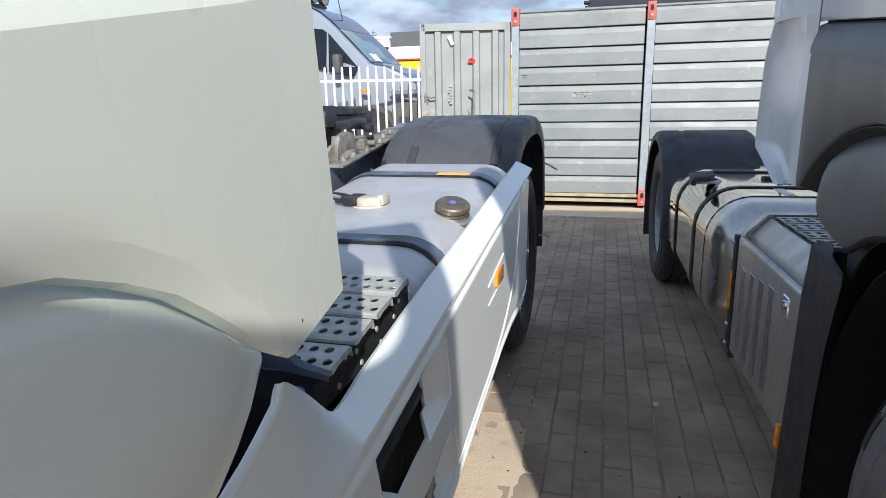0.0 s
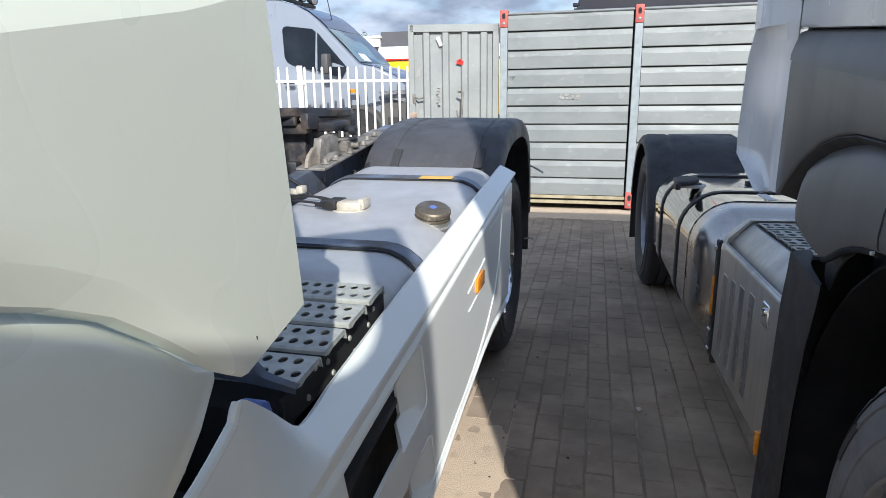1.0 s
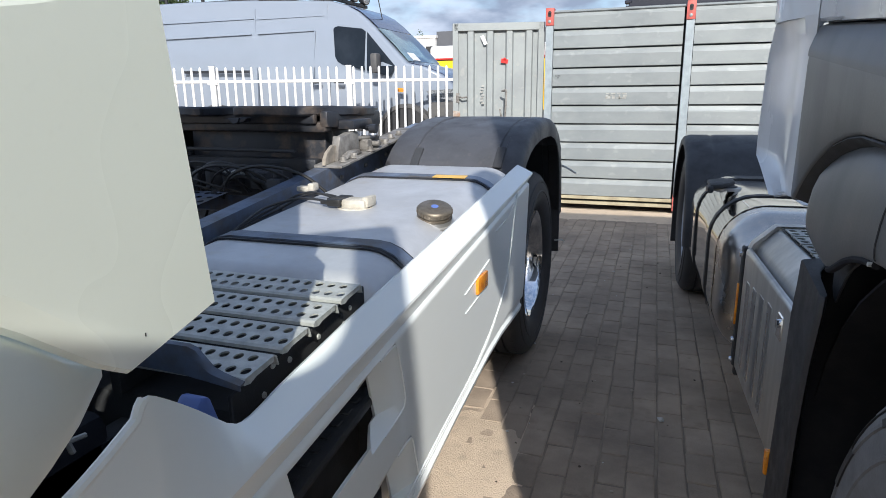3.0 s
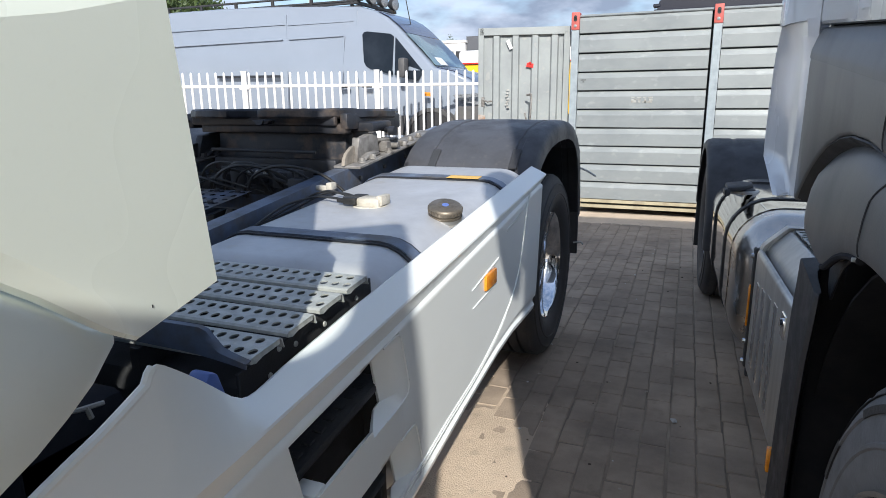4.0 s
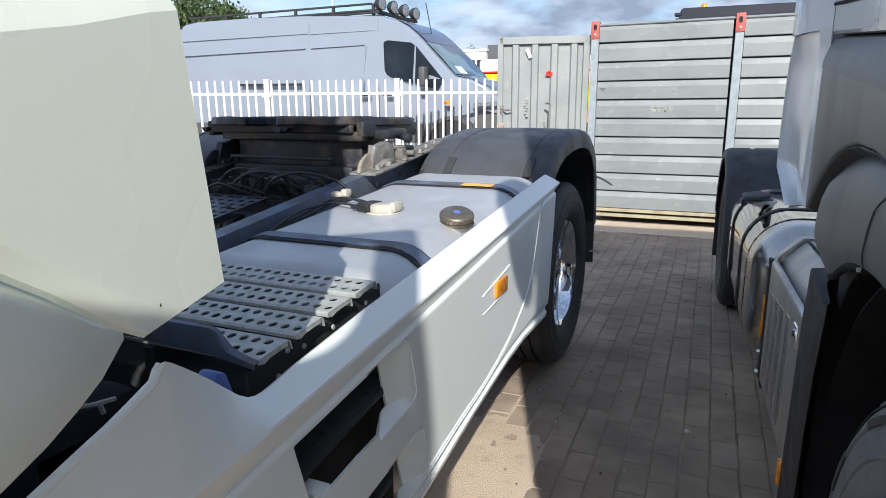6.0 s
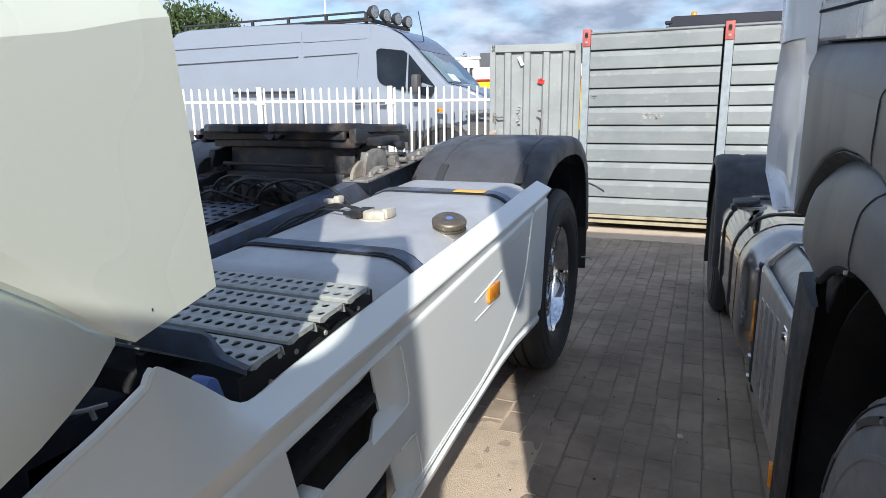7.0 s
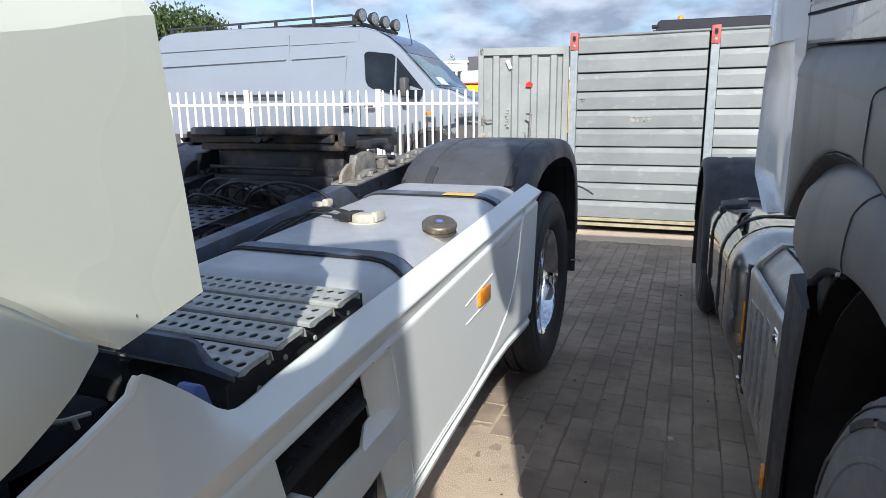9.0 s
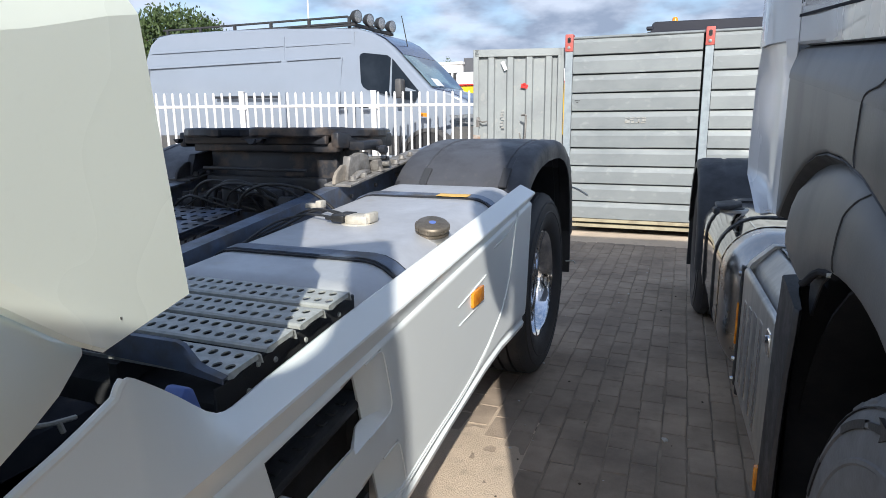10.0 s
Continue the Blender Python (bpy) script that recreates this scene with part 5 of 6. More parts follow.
tank2 = part("fuel_tank", cut_tank(bm_tank(-0.038, 0.662, 0.333, 0.948, 0.192, 0.880, 2.50, 0.19), 1.165, True), ALU_MIRROR, truck2, "mirror-polished aluminium fuel tank", smooth=60)
part("tank_end", cut_tank(bm_tank(-0.035, 0.659, 0.336, 0.945, 0.189, 0.880, 2.48, 0.19), 1.180, False), ALU_POLISHED, tank2, "satin aluminium pressed tank end", smooth=60)
part("weld_seam", ring_strap(-0.0375, 0.6615, 0.3335, 0.9475, 0.1915, 1.163, 0.007, 0.002), ALU_POLISHED, tank2)
part("rating_plate", bm_box(0.285, 0.325, 1.20, 1.375, 0.947, 0.9505, 0.001, 1), STICKER_WHITE, tank2)
for v in (1.40, 2.00):
    part("tank_strap", ring_strap(-0.0375, 0.6615, 0.3335, 0.9475, 0.1915, v, 0.045, 0.006), BLACK, tank2)
    part("strap_band", ring_strap(-0.0375, 0.6615, 0.3335, 0.9475, 0.1915, v + 0.050, 0.085, 0.005), ALU_MIRROR, tank2)
    part("strap_bolt", joined(bm_box(0.10, 0.14, v + 0.005, v + 0.04, 0.315, 0.345, 0.004, 1), bm_tube([(0.12, v + 0.02, 0.33), (0.12, v + 0.02, 0.295)], 0.006)), BLACK, tank2)
part("tank_cap", joined(bm_lathe([(0.060, 0.938), (0.060, 0.952), (0.050, 0.956), (0.0005, 0.957)], 24, "z", (0.045, 1.69, 0)), bm_prism([(-0.035, 1.55), (0.02, 1.58), (0.095, 1.71), (0.10, 1.79), (0.05, 1.83), (-0.03, 1.75)], "z", 0.954, 0.976, 0.008, 2), bm_prism([(-0.045, 1.54), (-0.02, 1.55), (-0.02, 1.63), (-0.05, 1.61)], "z", 0.935, 0.968, 0.006, 1)), BLACK, tank2, "black tank cap with a lever")
part("tank_sensor", joined(bm_lathe([(0.040, 0.946), (0.040, 0.956), (0.0005, 0.958)], 20, "z", (0.345, 1.67, 0)), bm_box(0.31, 0.41, 1.645, 1.70, 0.952, 0.968, 0.006), bm_tube(curve_points([(0.40, 1.67, 0.960), (0.46, 1.68, 0.972), (0.60, 1.72, 0.952)], 5), 0.006)), BLACK, tank2)
part("sensor_collar", bm_lathe([(0.09, 0.944), (0.09, 0.9485), (0.04, 0.950)], 28, "z", (0.345, 1.67, 0)), ALU_POLISHED, tank2)
part("cap_collar", bm_lathe([(0.078, 0.935), (0.078, 0.947), (0.06, 0.949)], 24, "z", (0.045, 1.69, 0)), ALU_DULL, tank2)
# frame and rear axle
for u in (0.80, 1.62):
    part("frame_rail", bm_box(u, u + 0.07, -1.2, 4.1, 0.70, 0.97, 0.004, 1), CHASSIS, truck2)
for v in (0.4, 1.2, 2.0, 2.9, 4.0):
    part("cross_member", bm_box(0.86, 1.63, v, v + 0.1, 0.74, 0.90, 0.008, 1), CHASSIS, truck2)
part("axle", bm_lathe([(0.0005, 0.3), (0.07, 0.3), (0.07, 1.0), (0.2, 1.1), (0.2, 1.4), (0.07, 1.5), (0.07, 2.1), (0.0005, 2.1)], 20, "x", (0, 3.15, 0.497)), CHASSIS, truck2)
wheel(truck2, (-0.030, 3.12, 0.497), RIM_DEEP_GREY, -1, True)
wheel(truck2, (2.44, 3.15, 0.497), RIM_DEEP_GREY, 1, True)
for u0, s in ((-0.058, 1), (2.467, -1)):
    rows = []
    for k in range(23):
        a = radians(8 + 178 * k / 22)
        c, sn = math.cos(a), math.sin(a)
        R = 0.615
        def at(u, r):
            zz = 0.497 + r * sn
            return (u0 + u * s, 3.15 + r * 1.02 * c, zz)
        rows.append([at(0.004, R - 0.07), at(0.0, R - 0.045), at(0.002, R - 0.03), at(0.016, R - 0.010), at(0.045, R), at(0.16, R), at(0.17, R - 0.006), at(0.19, R - 0.006), at(0.20, R), at(0.45, R + 0.002), at(0.61, R), at(0.635, R - 0.015), at(0.635, R - 0.05)])
    fr = part("rear_fender", bm_sheet(rows, 0.005), FENDER_DARK, truck2, "dark plastic rear wheel fender", smooth=50)
    part("mud_flap", bm_box(min(u0 + 0.01 * s, u0 + 0.62 * s), max(u0 + 0.01 * s, u0 + 0.62 * s), 3.755, 3.772, 0.20, 0.62, 0.004, 1), BLACK, fr)
    for cu in (0.10, 0.33):
        part("fender_clip", moved(bm_box(-0.02, 0.02, -0.05, 0.05, -0.003, 0.006, 0.003, 1), Matrix.Translation((u0 + cu * s, 3.15 - 0.43, 0.497 + 0.415)) @ Matrix.Rotation(radians(46), 4, 'X')), BLACK, fr)
part("chassis_boss", joined(bm_box(0.9, 1.6, 2.6, 3.3, 1.0, 1.12, 0.03), bm_box(0.80, 1.70, 2.5, 3.4, 0.97, 1.0, 0.005, 1)), GREASE, truck2)


# ---- storage container ----
Y_WALL = 8.10
store = thing("storage_container", (1.4, Y_WALL + 1.1, 0), "grey galvanised storage container with ribbed sheets and red corner castings", "container")
BAY, X_LEFT, N_BAYS = 1.57, -0.905, 3
PITCH, Z0 = 0.2195, 0.175
part("container_core", bm_box(X_LEFT + 0.03, X_LEFT + N_BAYS * BAY - 0.03, Y_WALL + 0.085, Y_WALL + 2.2, 0.10, 2.335), BLACK, store)


def panel_profile():
    p, out = PITCH, []
    for y, z in ((0.075, 0.000), (0.070, 0.002), (0.004, 0.003), (0.001, 0.006), (0.0, 0.010), (0.0010, 0.144), (0.0025, 0.149), (0.006, 0.154), (0.028, p - 0.016), (0.033, p - 0.012), (0.036, p - 0.010), (0.075, p - 0.009)):
        out.append((y, z))
    return out


prof = panel_profile()
xs = [0.05 + (BAY - 0.118) * i / 12 for i in range(13)]
rng = random.Random(11)
PANELS = []
for v in range(4):
    dents = [(rng.uniform(0.2, 1.4), rng.uniform(0.05, 0.2), rng.uniform(0.001, 0.004)) for _ in range(3)]
    rows = []
    for x in xs:
        off = sum(a * math.exp(-((x - c) / w) ** 2) for c, w, a in dents)
        rows.append([(x, y + off * (1 if 2 < j < 10 else 0), z) for j, (y, z) in enumerate(prof)])
    PANELS.append(to_mesh("panel", bm_sheet(rows), ZINC, 6))
post_bm = joined(bm_box(-0.045, 0.045, -0.012, 0.08, 0.05, 2.345, 0.006, 1), bm_box(0.020, 0.040, -0.016, -0.010, 0.10, 2.20))
POST = to_mesh("corner_post", post_bm, ZINC_POST)


def casting():
    bm = bm_box(-0.048, 0.048, -0.026, 0.10, -0.10, 0.10, 0.008, 2)
    return bm


CASTING = to_mesh("corner_casting", casting(), RED)
slot = joined(bm_lathe([(0.0005, -0.0285), (0.019, -0.0285), (0.021, -0.024)], 16, "y", (0, 0, 0.045)), bm_lathe([(0.0005, -0.0285), (0.019, -0.0285), (0.021, -0.024)], 16, "y", (0, 0, 0.015)), bm_box(-0.019, 0.019, -0.0285, -0.024, 0.015, 0.045))
SLOT = to_mesh("slot", slot, BLACK)
KNOB = to_mesh("lashing_eye", bm_lathe([(0.0005, -0.034), (0.010, -0.034), (0.018, -0.030), (0.018, -0.024)], 14, "y", (0, 0, -0.055)), ZINC)
for i in range(N_BAYS + 1):
    x = X_LEFT + i * BAY
    p = piece("corner_post", POST, store, (x, Y_WALL, 0))
    for z in (2.285, 0.12):
        c = new("corner_casting", CASTING)
        c.parent = p
        c.location = (0, 0, z)
        ORIGIN[c.name] = Vector((0, 0, 0))
        for me in (SLOT, KNOB):
            q = new(me.name.split(".")[0], me)
            q.parent = c
            q.parent = p
            q.location = (0, 0, z)
    if i < N_BAYS:
        for j in range(10):
            piece("panel", PANELS[(i * 3 + j * 7) % 4], store, (x, Y_WALL, Z0 + j * PITCH - 0.01))
part("top_rail", bm_prism([(Y_WALL + 0.0, 2.335), (Y_WALL + 0.02, 2.356), (Y_WALL + 0.09, 2.352), (Y_WALL + 0.09, 2.33), (Y_WALL + 0.01, 2.325)], "x", X_LEFT + 0.05, X_LEFT + N_BAYS * BAY), ZINC, store)
part("bottom_rail", joined(bm_box(X_LEFT + 0.05, X_LEFT + N_BAYS * BAY, Y_WALL + 0.012, Y_WALL + 0.10, 0.118, 0.160, 0.004, 1), bm_box(X_LEFT + 0.05, X_LEFT + N_BAYS * BAY, Y_WALL + 0.005, Y_WALL + 0.06, 0.055, 0.092, 0.003, 1)), SILL, store)
part("container_roof", bm_box(X_LEFT, X_LEFT + N_BAYS * BAY, Y_WALL + 0.02, Y_WALL + 2.2, 2.33, 2.35), ZINC, store)
part("skid", bm_box(X_LEFT + 0.1, X_LEFT + N_BAYS * BAY - 0.1, Y_WALL + 0.3, Y_WALL + 2.1, 0.0, 0.10), BLACK, store)
# worn print
smudge = [bm_box(-0.215 + dx, -0.215 + dx + w, Y_WALL - 0.0025, Y_WALL - 0.0005, 1.335 + dz, 1.335 + dz + h) for dx, dz, w, h in
          ((0.0, 0.0, 0.055, 0.045), (0.03, 0.035, 0.07, 0.012), (0.075, 0.0, 0.030, 0.028), (0.125, 0.0, 0.05, 0.014), (0.15, 0.0, 0.018, 0.045), (0.185, 0.0, 0.05, 0.014), (0.20, 0.02, 0.04, 0.025), (0.0, 0.056, 0.04, 0.010), (0.06, 0.054, 0.05, 0.012), (0.13, 0.056, 0.04, 0.010), (0.19, 0.054, 0.05, 0.012))]
part("worn_print", joined(*smudge), SMUDGE, store)
part("small_print", joined(*[bm_box(-0.82 + 0.016 * i, -0.808 + 0.016 * i, Y_WALL - 0.0025, Y_WALL - 0.0005, 1.602, 1.612) for i in range(4)], bm_box(-0.80, -0.775, Y_WALL - 0.0025, Y_WALL - 0.0005, 1.580, 1.588)), BLACK, store)

# open door leaf with upright ribs
DOOR_A = Matrix.Translation((-1.015, 8.22, 0)) @ Matrix.Rotation(radians(-166), 4, 'Z')
wd = 1.075
cols = []
zs = [0.14, 0.6, 1.0, 1.6, 2.10, 2.16]
y_at = 0.0
prof_x = [(0.0, 0.0), (0.09, 0.0)]
x = 0.09
while x < wd - 0.20:
    prof_x += [(x + 0.02, 0.0), (x + 0.038, 0.034), (x + 0.100, 0.034), (x + 0.118, 0.0)]
    x += 0.2375
prof_x += [(wd, 0.0)]
leaf = bm_sheet([[(px, py, z) for z in zs] for px, py in prof_x], 0.003)
frame_bits = joined(bm_box(0.0, wd, -0.012, 0.050, 2.155, 2.245, 0.004, 1), bm_box(0.0, wd, -0.012, 0.050, 0.08, 0.15, 0.004, 1), bm_box(-0.03, 0.05, -0.014, 0.05, 0.08, 2.245, 0.005, 1), bm_box(wd - 0.05, wd + 0.02, -0.014, 0.05, 0.08, 2.245, 0.005, 1))
dleaf = part("door_leaf", moved(leaf, DOOR_A), DOOR_ZINC, store, "grey ribbed sheet door standing open", smooth=20)
part("door_frame", moved(frame_bits, DOOR_A), DOOR_ZINC, dleaf)


def on_door(s, z, w, h, mat, name, tilt=0.0, y=0.0345):
    bm = moved(bm_box(-w / 2, w / 2, 0.0, 0.002, -h / 2, h / 2), Matrix.Translation((s, y, z)) @ Matrix.Rotation(radians(tilt), 4, 'Y'))
    return part(name, moved(bm, DOOR_A), mat, dleaf)


on_door(0.71, 2.045, 0.045, 0.115, STICKER_WHITE, "white_sticker", 24, 0.040)
on_door(0.455, 1.795, 0.085, 0.050, STICKER_RED, "red_tape", -10, 0.040)
part("red_tape", moved(bm_box(0.44, 0.47, 0.040, 0.042, 1.80, 1.835), DOOR_A), STICKER_RED, dleaf)
for k in range(7):
    on_door(0.72 + 0.008 * (k % 3), 1.50 - 0.035 * k, 0.035, 0.022, SMUDGE, "faded_print", 12 * (k % 3), 0.040)
part("latch", moved(joined(bm_box(wd - 0.06, wd - 0.02, 0.02, 0.055, 1.30, 1.42, 0.004, 1), bm_tube([(wd - 0.05, 0.05, 1.38), (wd - 0.10, 0.08, 1.36), (wd - 0.16, 0.08, 1.37)], 0.010)), DOOR_A), CAST, dleaf)
part("hinge", moved(bm_box(wd - 0.07, wd + 0.02, 0.03, 0.055, 1.13, 1.20, 0.004, 1), DOOR_A), RUST, dleaf)
part("locking_bar", joined(bm_tube(curve_points([(-1.43, 7.96, 0.85), (-1.40, 7.94, 1.15), (-1.385, 7.93, 1.42), (-1.42, 7.95, 1.44), (-1.45, 7.97, 1.44)], 5), 0.013), bm_tube([(-1.47, 7.95, 1.22), (-1.43, 7.95, 1.05)], 0.010)), CAST, dleaf)


# ---- fence ----
FU = Vector((math.cos(radians(21)), math.sin(radians(21)), 0))
F0 = Vector((-4.81, 10.40, 0))
fence = thing("fence", tuple(F0), "white painted steel bar fence with square posts", "fence")
picket = joined(bm_lathe([(0.021, 0.25), (0.021, 1.86), (0.017, 1.885), (0.0005, 1.900)], 10, "z"))
PICKET = to_mesh("picket", picket, FENCE)
FPOST = to_mesh("post", joined(bm_box(-0.045, 0.045, -0.045, 0.045, -0.03, 1.90, 0.006, 1), bm_box(-0.05, 0.05, -0.05, 0.05, 1.90, 1.915, 0.004, 1), bm_box(-0.085, 0.085, -0.055, -0.035, 1.60, 1.64, 0.003, 1)), FENCE)
for k in range(-4, 2):
    piece("post", FPOST, fence, F0 + FU * (2.36 * k), (0, 0, 21))
s = -9.8
n_p = 0
while s < 2.40:
    if abs((s / 2.36) - round(s / 2.36)) > 0.03:
        piece("picket", PICKET, fence, F0 + FU * s, (0, 0, 21))
    s += 2.36 / 16
for z in (1.655, 0.43):
    rail = moved(bm_box(-9.9, 2.36, -0.028, 0.028, z - 0.024, z + 0.024, 0.006, 1), Matrix.Translation(F0) @ Matrix.Rotation(radians(21), 4, 'Z'))
    part("rail", rail, FENCE, fence)

# ---- van behind the fence ----
VX, VY = -3.2, 11.3
van = thing("delivery_van", (VX, VY, 0), "silver high-roof van with dark cladding and a black roof rack", "van")
ORIGIN[van.name] = Vector((0, 0, 0))
BODY = [(-8.02, 0.70), (-8.01, 2.22), (-7.92, 2.80), (-7.80, 3.10), (-7.60, 3.26), (-7.25, 3.31), (-5.8, 3.305), (-4.2, 3.26), (-2.5, 3.155), (-2.15, 3.05), (-1.90, 2.92), (-1.70, 2.76), (-1.53, 2.60), (-0.90, 1.97), (-0.58, 1.90), (-0.28, 1.76), (-0.08, 1.58), (0.0, 1.40), (0.03, 1.05), (0.0, 0.70)]
van_body = bm_prism(BODY, "y", 0.0, 2.02)


def side_y(z):
    return 0.16 * max(0.0, (z - 1.5) / 1.65) ** 2


for v in van_body.verts:
    nose = 0.22 * max(0.0, (v.co.x + 0.9) / 0.93) ** 2
    v.co.y += (side_y(v.co.z) + nose) * (1 if v.co.y < 1 else -1)
bmesh.ops.bevel(van_body, geom=[e for e in van_body.edges if abs(e.verts[0].co.y - e.verts[1].co.y) < 0.25 and e.calc_length() > 0.02], offset=0.06, segments=3, affect='EDGES', profile=0.5)
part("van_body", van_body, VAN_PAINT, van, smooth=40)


def on_side(name, pts, mat, depth=0.012):
    bm = bmesh.new()
    def yy(x, z):
        return side_y(z) + 0.22 * max(0.0, (x + 0.9) / 0.93) ** 2
    a = [bm.verts.new((x, yy(x, z) - depth, z)) for x, z in pts]
    b2 = [bm.verts.new((x, yy(x, z) + 0.02, z)) for x, z in pts]
    bm.faces.new(a)
    for i in range(len(pts)):
        k = (i + 1) % len(pts)
        bm.faces.new((a[i], b2[i], b2[k], a[k]))
    bmesh.ops.recalc_face_normals(bm, faces=bm.faces[:])
    return part(name, bm, mat, van)


on_side("door_window", [(-2.37, 2.66), (-2.40, 2.62), (-2.36, 2.12), (-2.31, 2.03), (-2.22, 1.975), (-1.75, 1.86), (-1.73, 2.56), (-1.80, 2.61), (-2.30, 2.675)], GLASS_DARK)
on_side("quarter_window", [(-1.69, 2.54), (-1.70, 1.855), (-1.24, 1.74), (-1.10, 1.90)], GLASS_DARK)
part("windscreen", bm_sheet([[(-1.53 + 0.02, y, 2.60 + 0.02), (-1.23 + 0.03, y, 2.30 + 0.03), (-0.93 + 0.02, y, 2.00 + 0.02)] for y in (0.16, 0.6, 1.4, 1.86)], 0.01), GLASS_WIND, van)
part("roof_brow", bm_sheet([[(-2.14 + 0.008, y, 3.04 + 0.022), (-1.91 + 0.015, y, 2.925 + 0.022), (-1.70 + 0.02, y, 2.76 + 0.02), (-1.54 + 0.02, y, 2.61 + 0.02)] for y in (0.20, 0.6, 1.4, 1.82)], 0.008), VAN_BLUE, van, "dark blue panel over the windscreen")
part("bonnet", bm_sheet([[(-0.90, y, 1.985), (-0.58, y + 0.05 * (1 if y < 1 else -1), 1.915), (-0.28, y + 0.10 * (1 if y < 1 else -1), 1.775), (-0.08, y + 0.16 * (1 if y < 1 else -1), 1.60)] for y in (0.16, 0.6, 1.4, 1.86)], 0.008), VAN_BLUE, van, "dark blue bonnet")
on_side("cladding", [(-8.0, 1.10), (-8.0, 0.74), (-1.55, 0.74), (-1.48, 1.10)], VAN_LOWER, 0.02)
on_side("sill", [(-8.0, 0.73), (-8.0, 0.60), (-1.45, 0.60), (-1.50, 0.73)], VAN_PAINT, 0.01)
on_side("bumper_corner", [(-0.45, 1.26), (-0.50, 1.10), (-0.42, 0.50), (0.02, 0.50), (0.02, 1.28)], VAN_LOWER, 0.03)
part("front_bumper", bm_box(-0.10, 0.10, 0.20, 1.82, 0.50, 1.16, 0.05), VAN_LOWER, van)
part("grille", bm_box(-0.02, 0.05, 0.45, 1.57, 1.18, 1.50, 0.02), BLACK, van)
on_side("headlight", [(-0.52, 1.47), (-0.45, 1.38), (-0.05, 1.28), (0.01, 1.36), (-0.06, 1.50)], LENS, 0.03)
on_side("indicator", [(-1.10, 1.53), (-1.10, 1.46), (-0.96, 1.45), (-0.96, 1.52)], ORANGE, 0.02)
on_side("fog_lamp", [(-0.36, 1.02), (-0.36, 0.88), (-0.12, 0.88), (-0.10, 1.00)], BLACK, 0.045)
for x in (-4.18, -2.55):
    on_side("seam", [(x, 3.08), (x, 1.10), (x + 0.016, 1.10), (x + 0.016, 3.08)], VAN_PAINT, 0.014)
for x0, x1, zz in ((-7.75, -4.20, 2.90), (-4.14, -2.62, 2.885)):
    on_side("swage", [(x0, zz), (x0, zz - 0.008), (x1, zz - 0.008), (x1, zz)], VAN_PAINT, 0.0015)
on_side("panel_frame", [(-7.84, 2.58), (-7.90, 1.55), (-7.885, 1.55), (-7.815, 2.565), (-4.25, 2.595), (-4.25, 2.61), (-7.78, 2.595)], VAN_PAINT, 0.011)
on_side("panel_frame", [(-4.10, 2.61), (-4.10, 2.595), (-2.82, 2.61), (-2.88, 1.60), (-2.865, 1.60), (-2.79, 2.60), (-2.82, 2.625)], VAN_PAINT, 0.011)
on_side("slide_rail", [(-5.95, 1.93), (-5.95, 1.88), (-4.30, 1.86), (-4.30, 1.91)], TRIM, 0.012)
on_side("door_handle", [(-2.92, 1.69), (-2.92, 1.63), (-2.70, 1.63), (-2.70, 1.69)], TRIM, 0.02)
on_side("door_handle", [(-2.40, 1.69), (-2.40, 1.63), (-2.20, 1.63), (-2.20, 1.69)], TRIM, 0.02)
part("wing_mirror", joined(bm_box(-1.52, -1.38, -0.24, -0.03, 1.80, 2.15, 0.04), bm_box(-1.48, -1.42, -0.05, 0.04, 1.82, 1.90, 0.01)), VAN_LOWER, van)
for x in (-0.94, -5.2):
    part("wheel_arch", bm_lathe([(0.56, -0.03), (0.56, 0.3), (0.49, 0.3), (0.49, -0.03)], 32, "y", (x, 0, 0.68), True, (-25, 205)), VAN_LOWER, van)
    w = part("wheel", bm_lathe([(0.26, -0.005), (0.30, -0.02), (0.41, -0.015), (0.44, 0.01), (0.44, 0.20), (0.41, 0.23), (0.26, 0.22)], 36, "y", (x, 0.0, 0.44)), RUBBER, van)
    part("rim", bm_lathe([(0.27, -0.004), (0.24, 0.01), (0.22, 0.05), (0.08, 0.02), (0.06, -0.01), (0.0005, -0.01)], 24, "y", (x, 0.0, 0.44)), RIM_GREY, w)
    part("arch_liner", bm_lathe([(0.0005, -0.006), (0.49, -0.006)], 24, "y", (x, 0.0, 0.68)), BLACK, van)
part("aerial", bm_tube([(-1.78, 0.95, 2.86), (-1.90, 0.95, 3.45)], 0.010, 6), BLACK, van)
part("dash_paper", moved(bm_box(-0.17, 0.17, -0.18, 0.18, 0.0, 0.004), Matrix.Translation((-1.04, 0.62, 2.155)) @ Matrix.Rotation(radians(45), 4, 'Y')), STICKER_WHITE, van)
rack = part("roof_rack", joined(bm_box(-7.6, -2.62, 0.20, 0.25, 3.205, 3.245, 0.008, 1), bm_box(-7.6, -2.55, 0.26, 0.31, 3.26, 3.30, 0.008, 1), bm_box(-7.6, -2.55, 1.70, 1.75, 3.26, 3.30, 0.008, 1), bm_box(-7.5, -2.75, 0.26, 0.30, 3.38, 3.42, 0.008, 1), bm_box(-7.5, -2.75, 1.70, 1.74, 3.38, 3.42, 0.008, 1),
                                *[bm_box(-7.4 + 0.93 * i, -7.34 + 0.93 * i, 0.26, 1.75, 3.25, 3.29, 0.006, 1) for i in range(6)], *[bm_box(-7.4 + 0.93 * i, -7.34 + 0.93 * i, 0.25, 0.30, 3.14, 3.40, 0.006, 1) for i in range(6)], bm_box(-2.62, -2.54, 0.16, 1.88, 3.20, 3.26, 0.008, 1)), BLACK, van, "black steel roof rack")
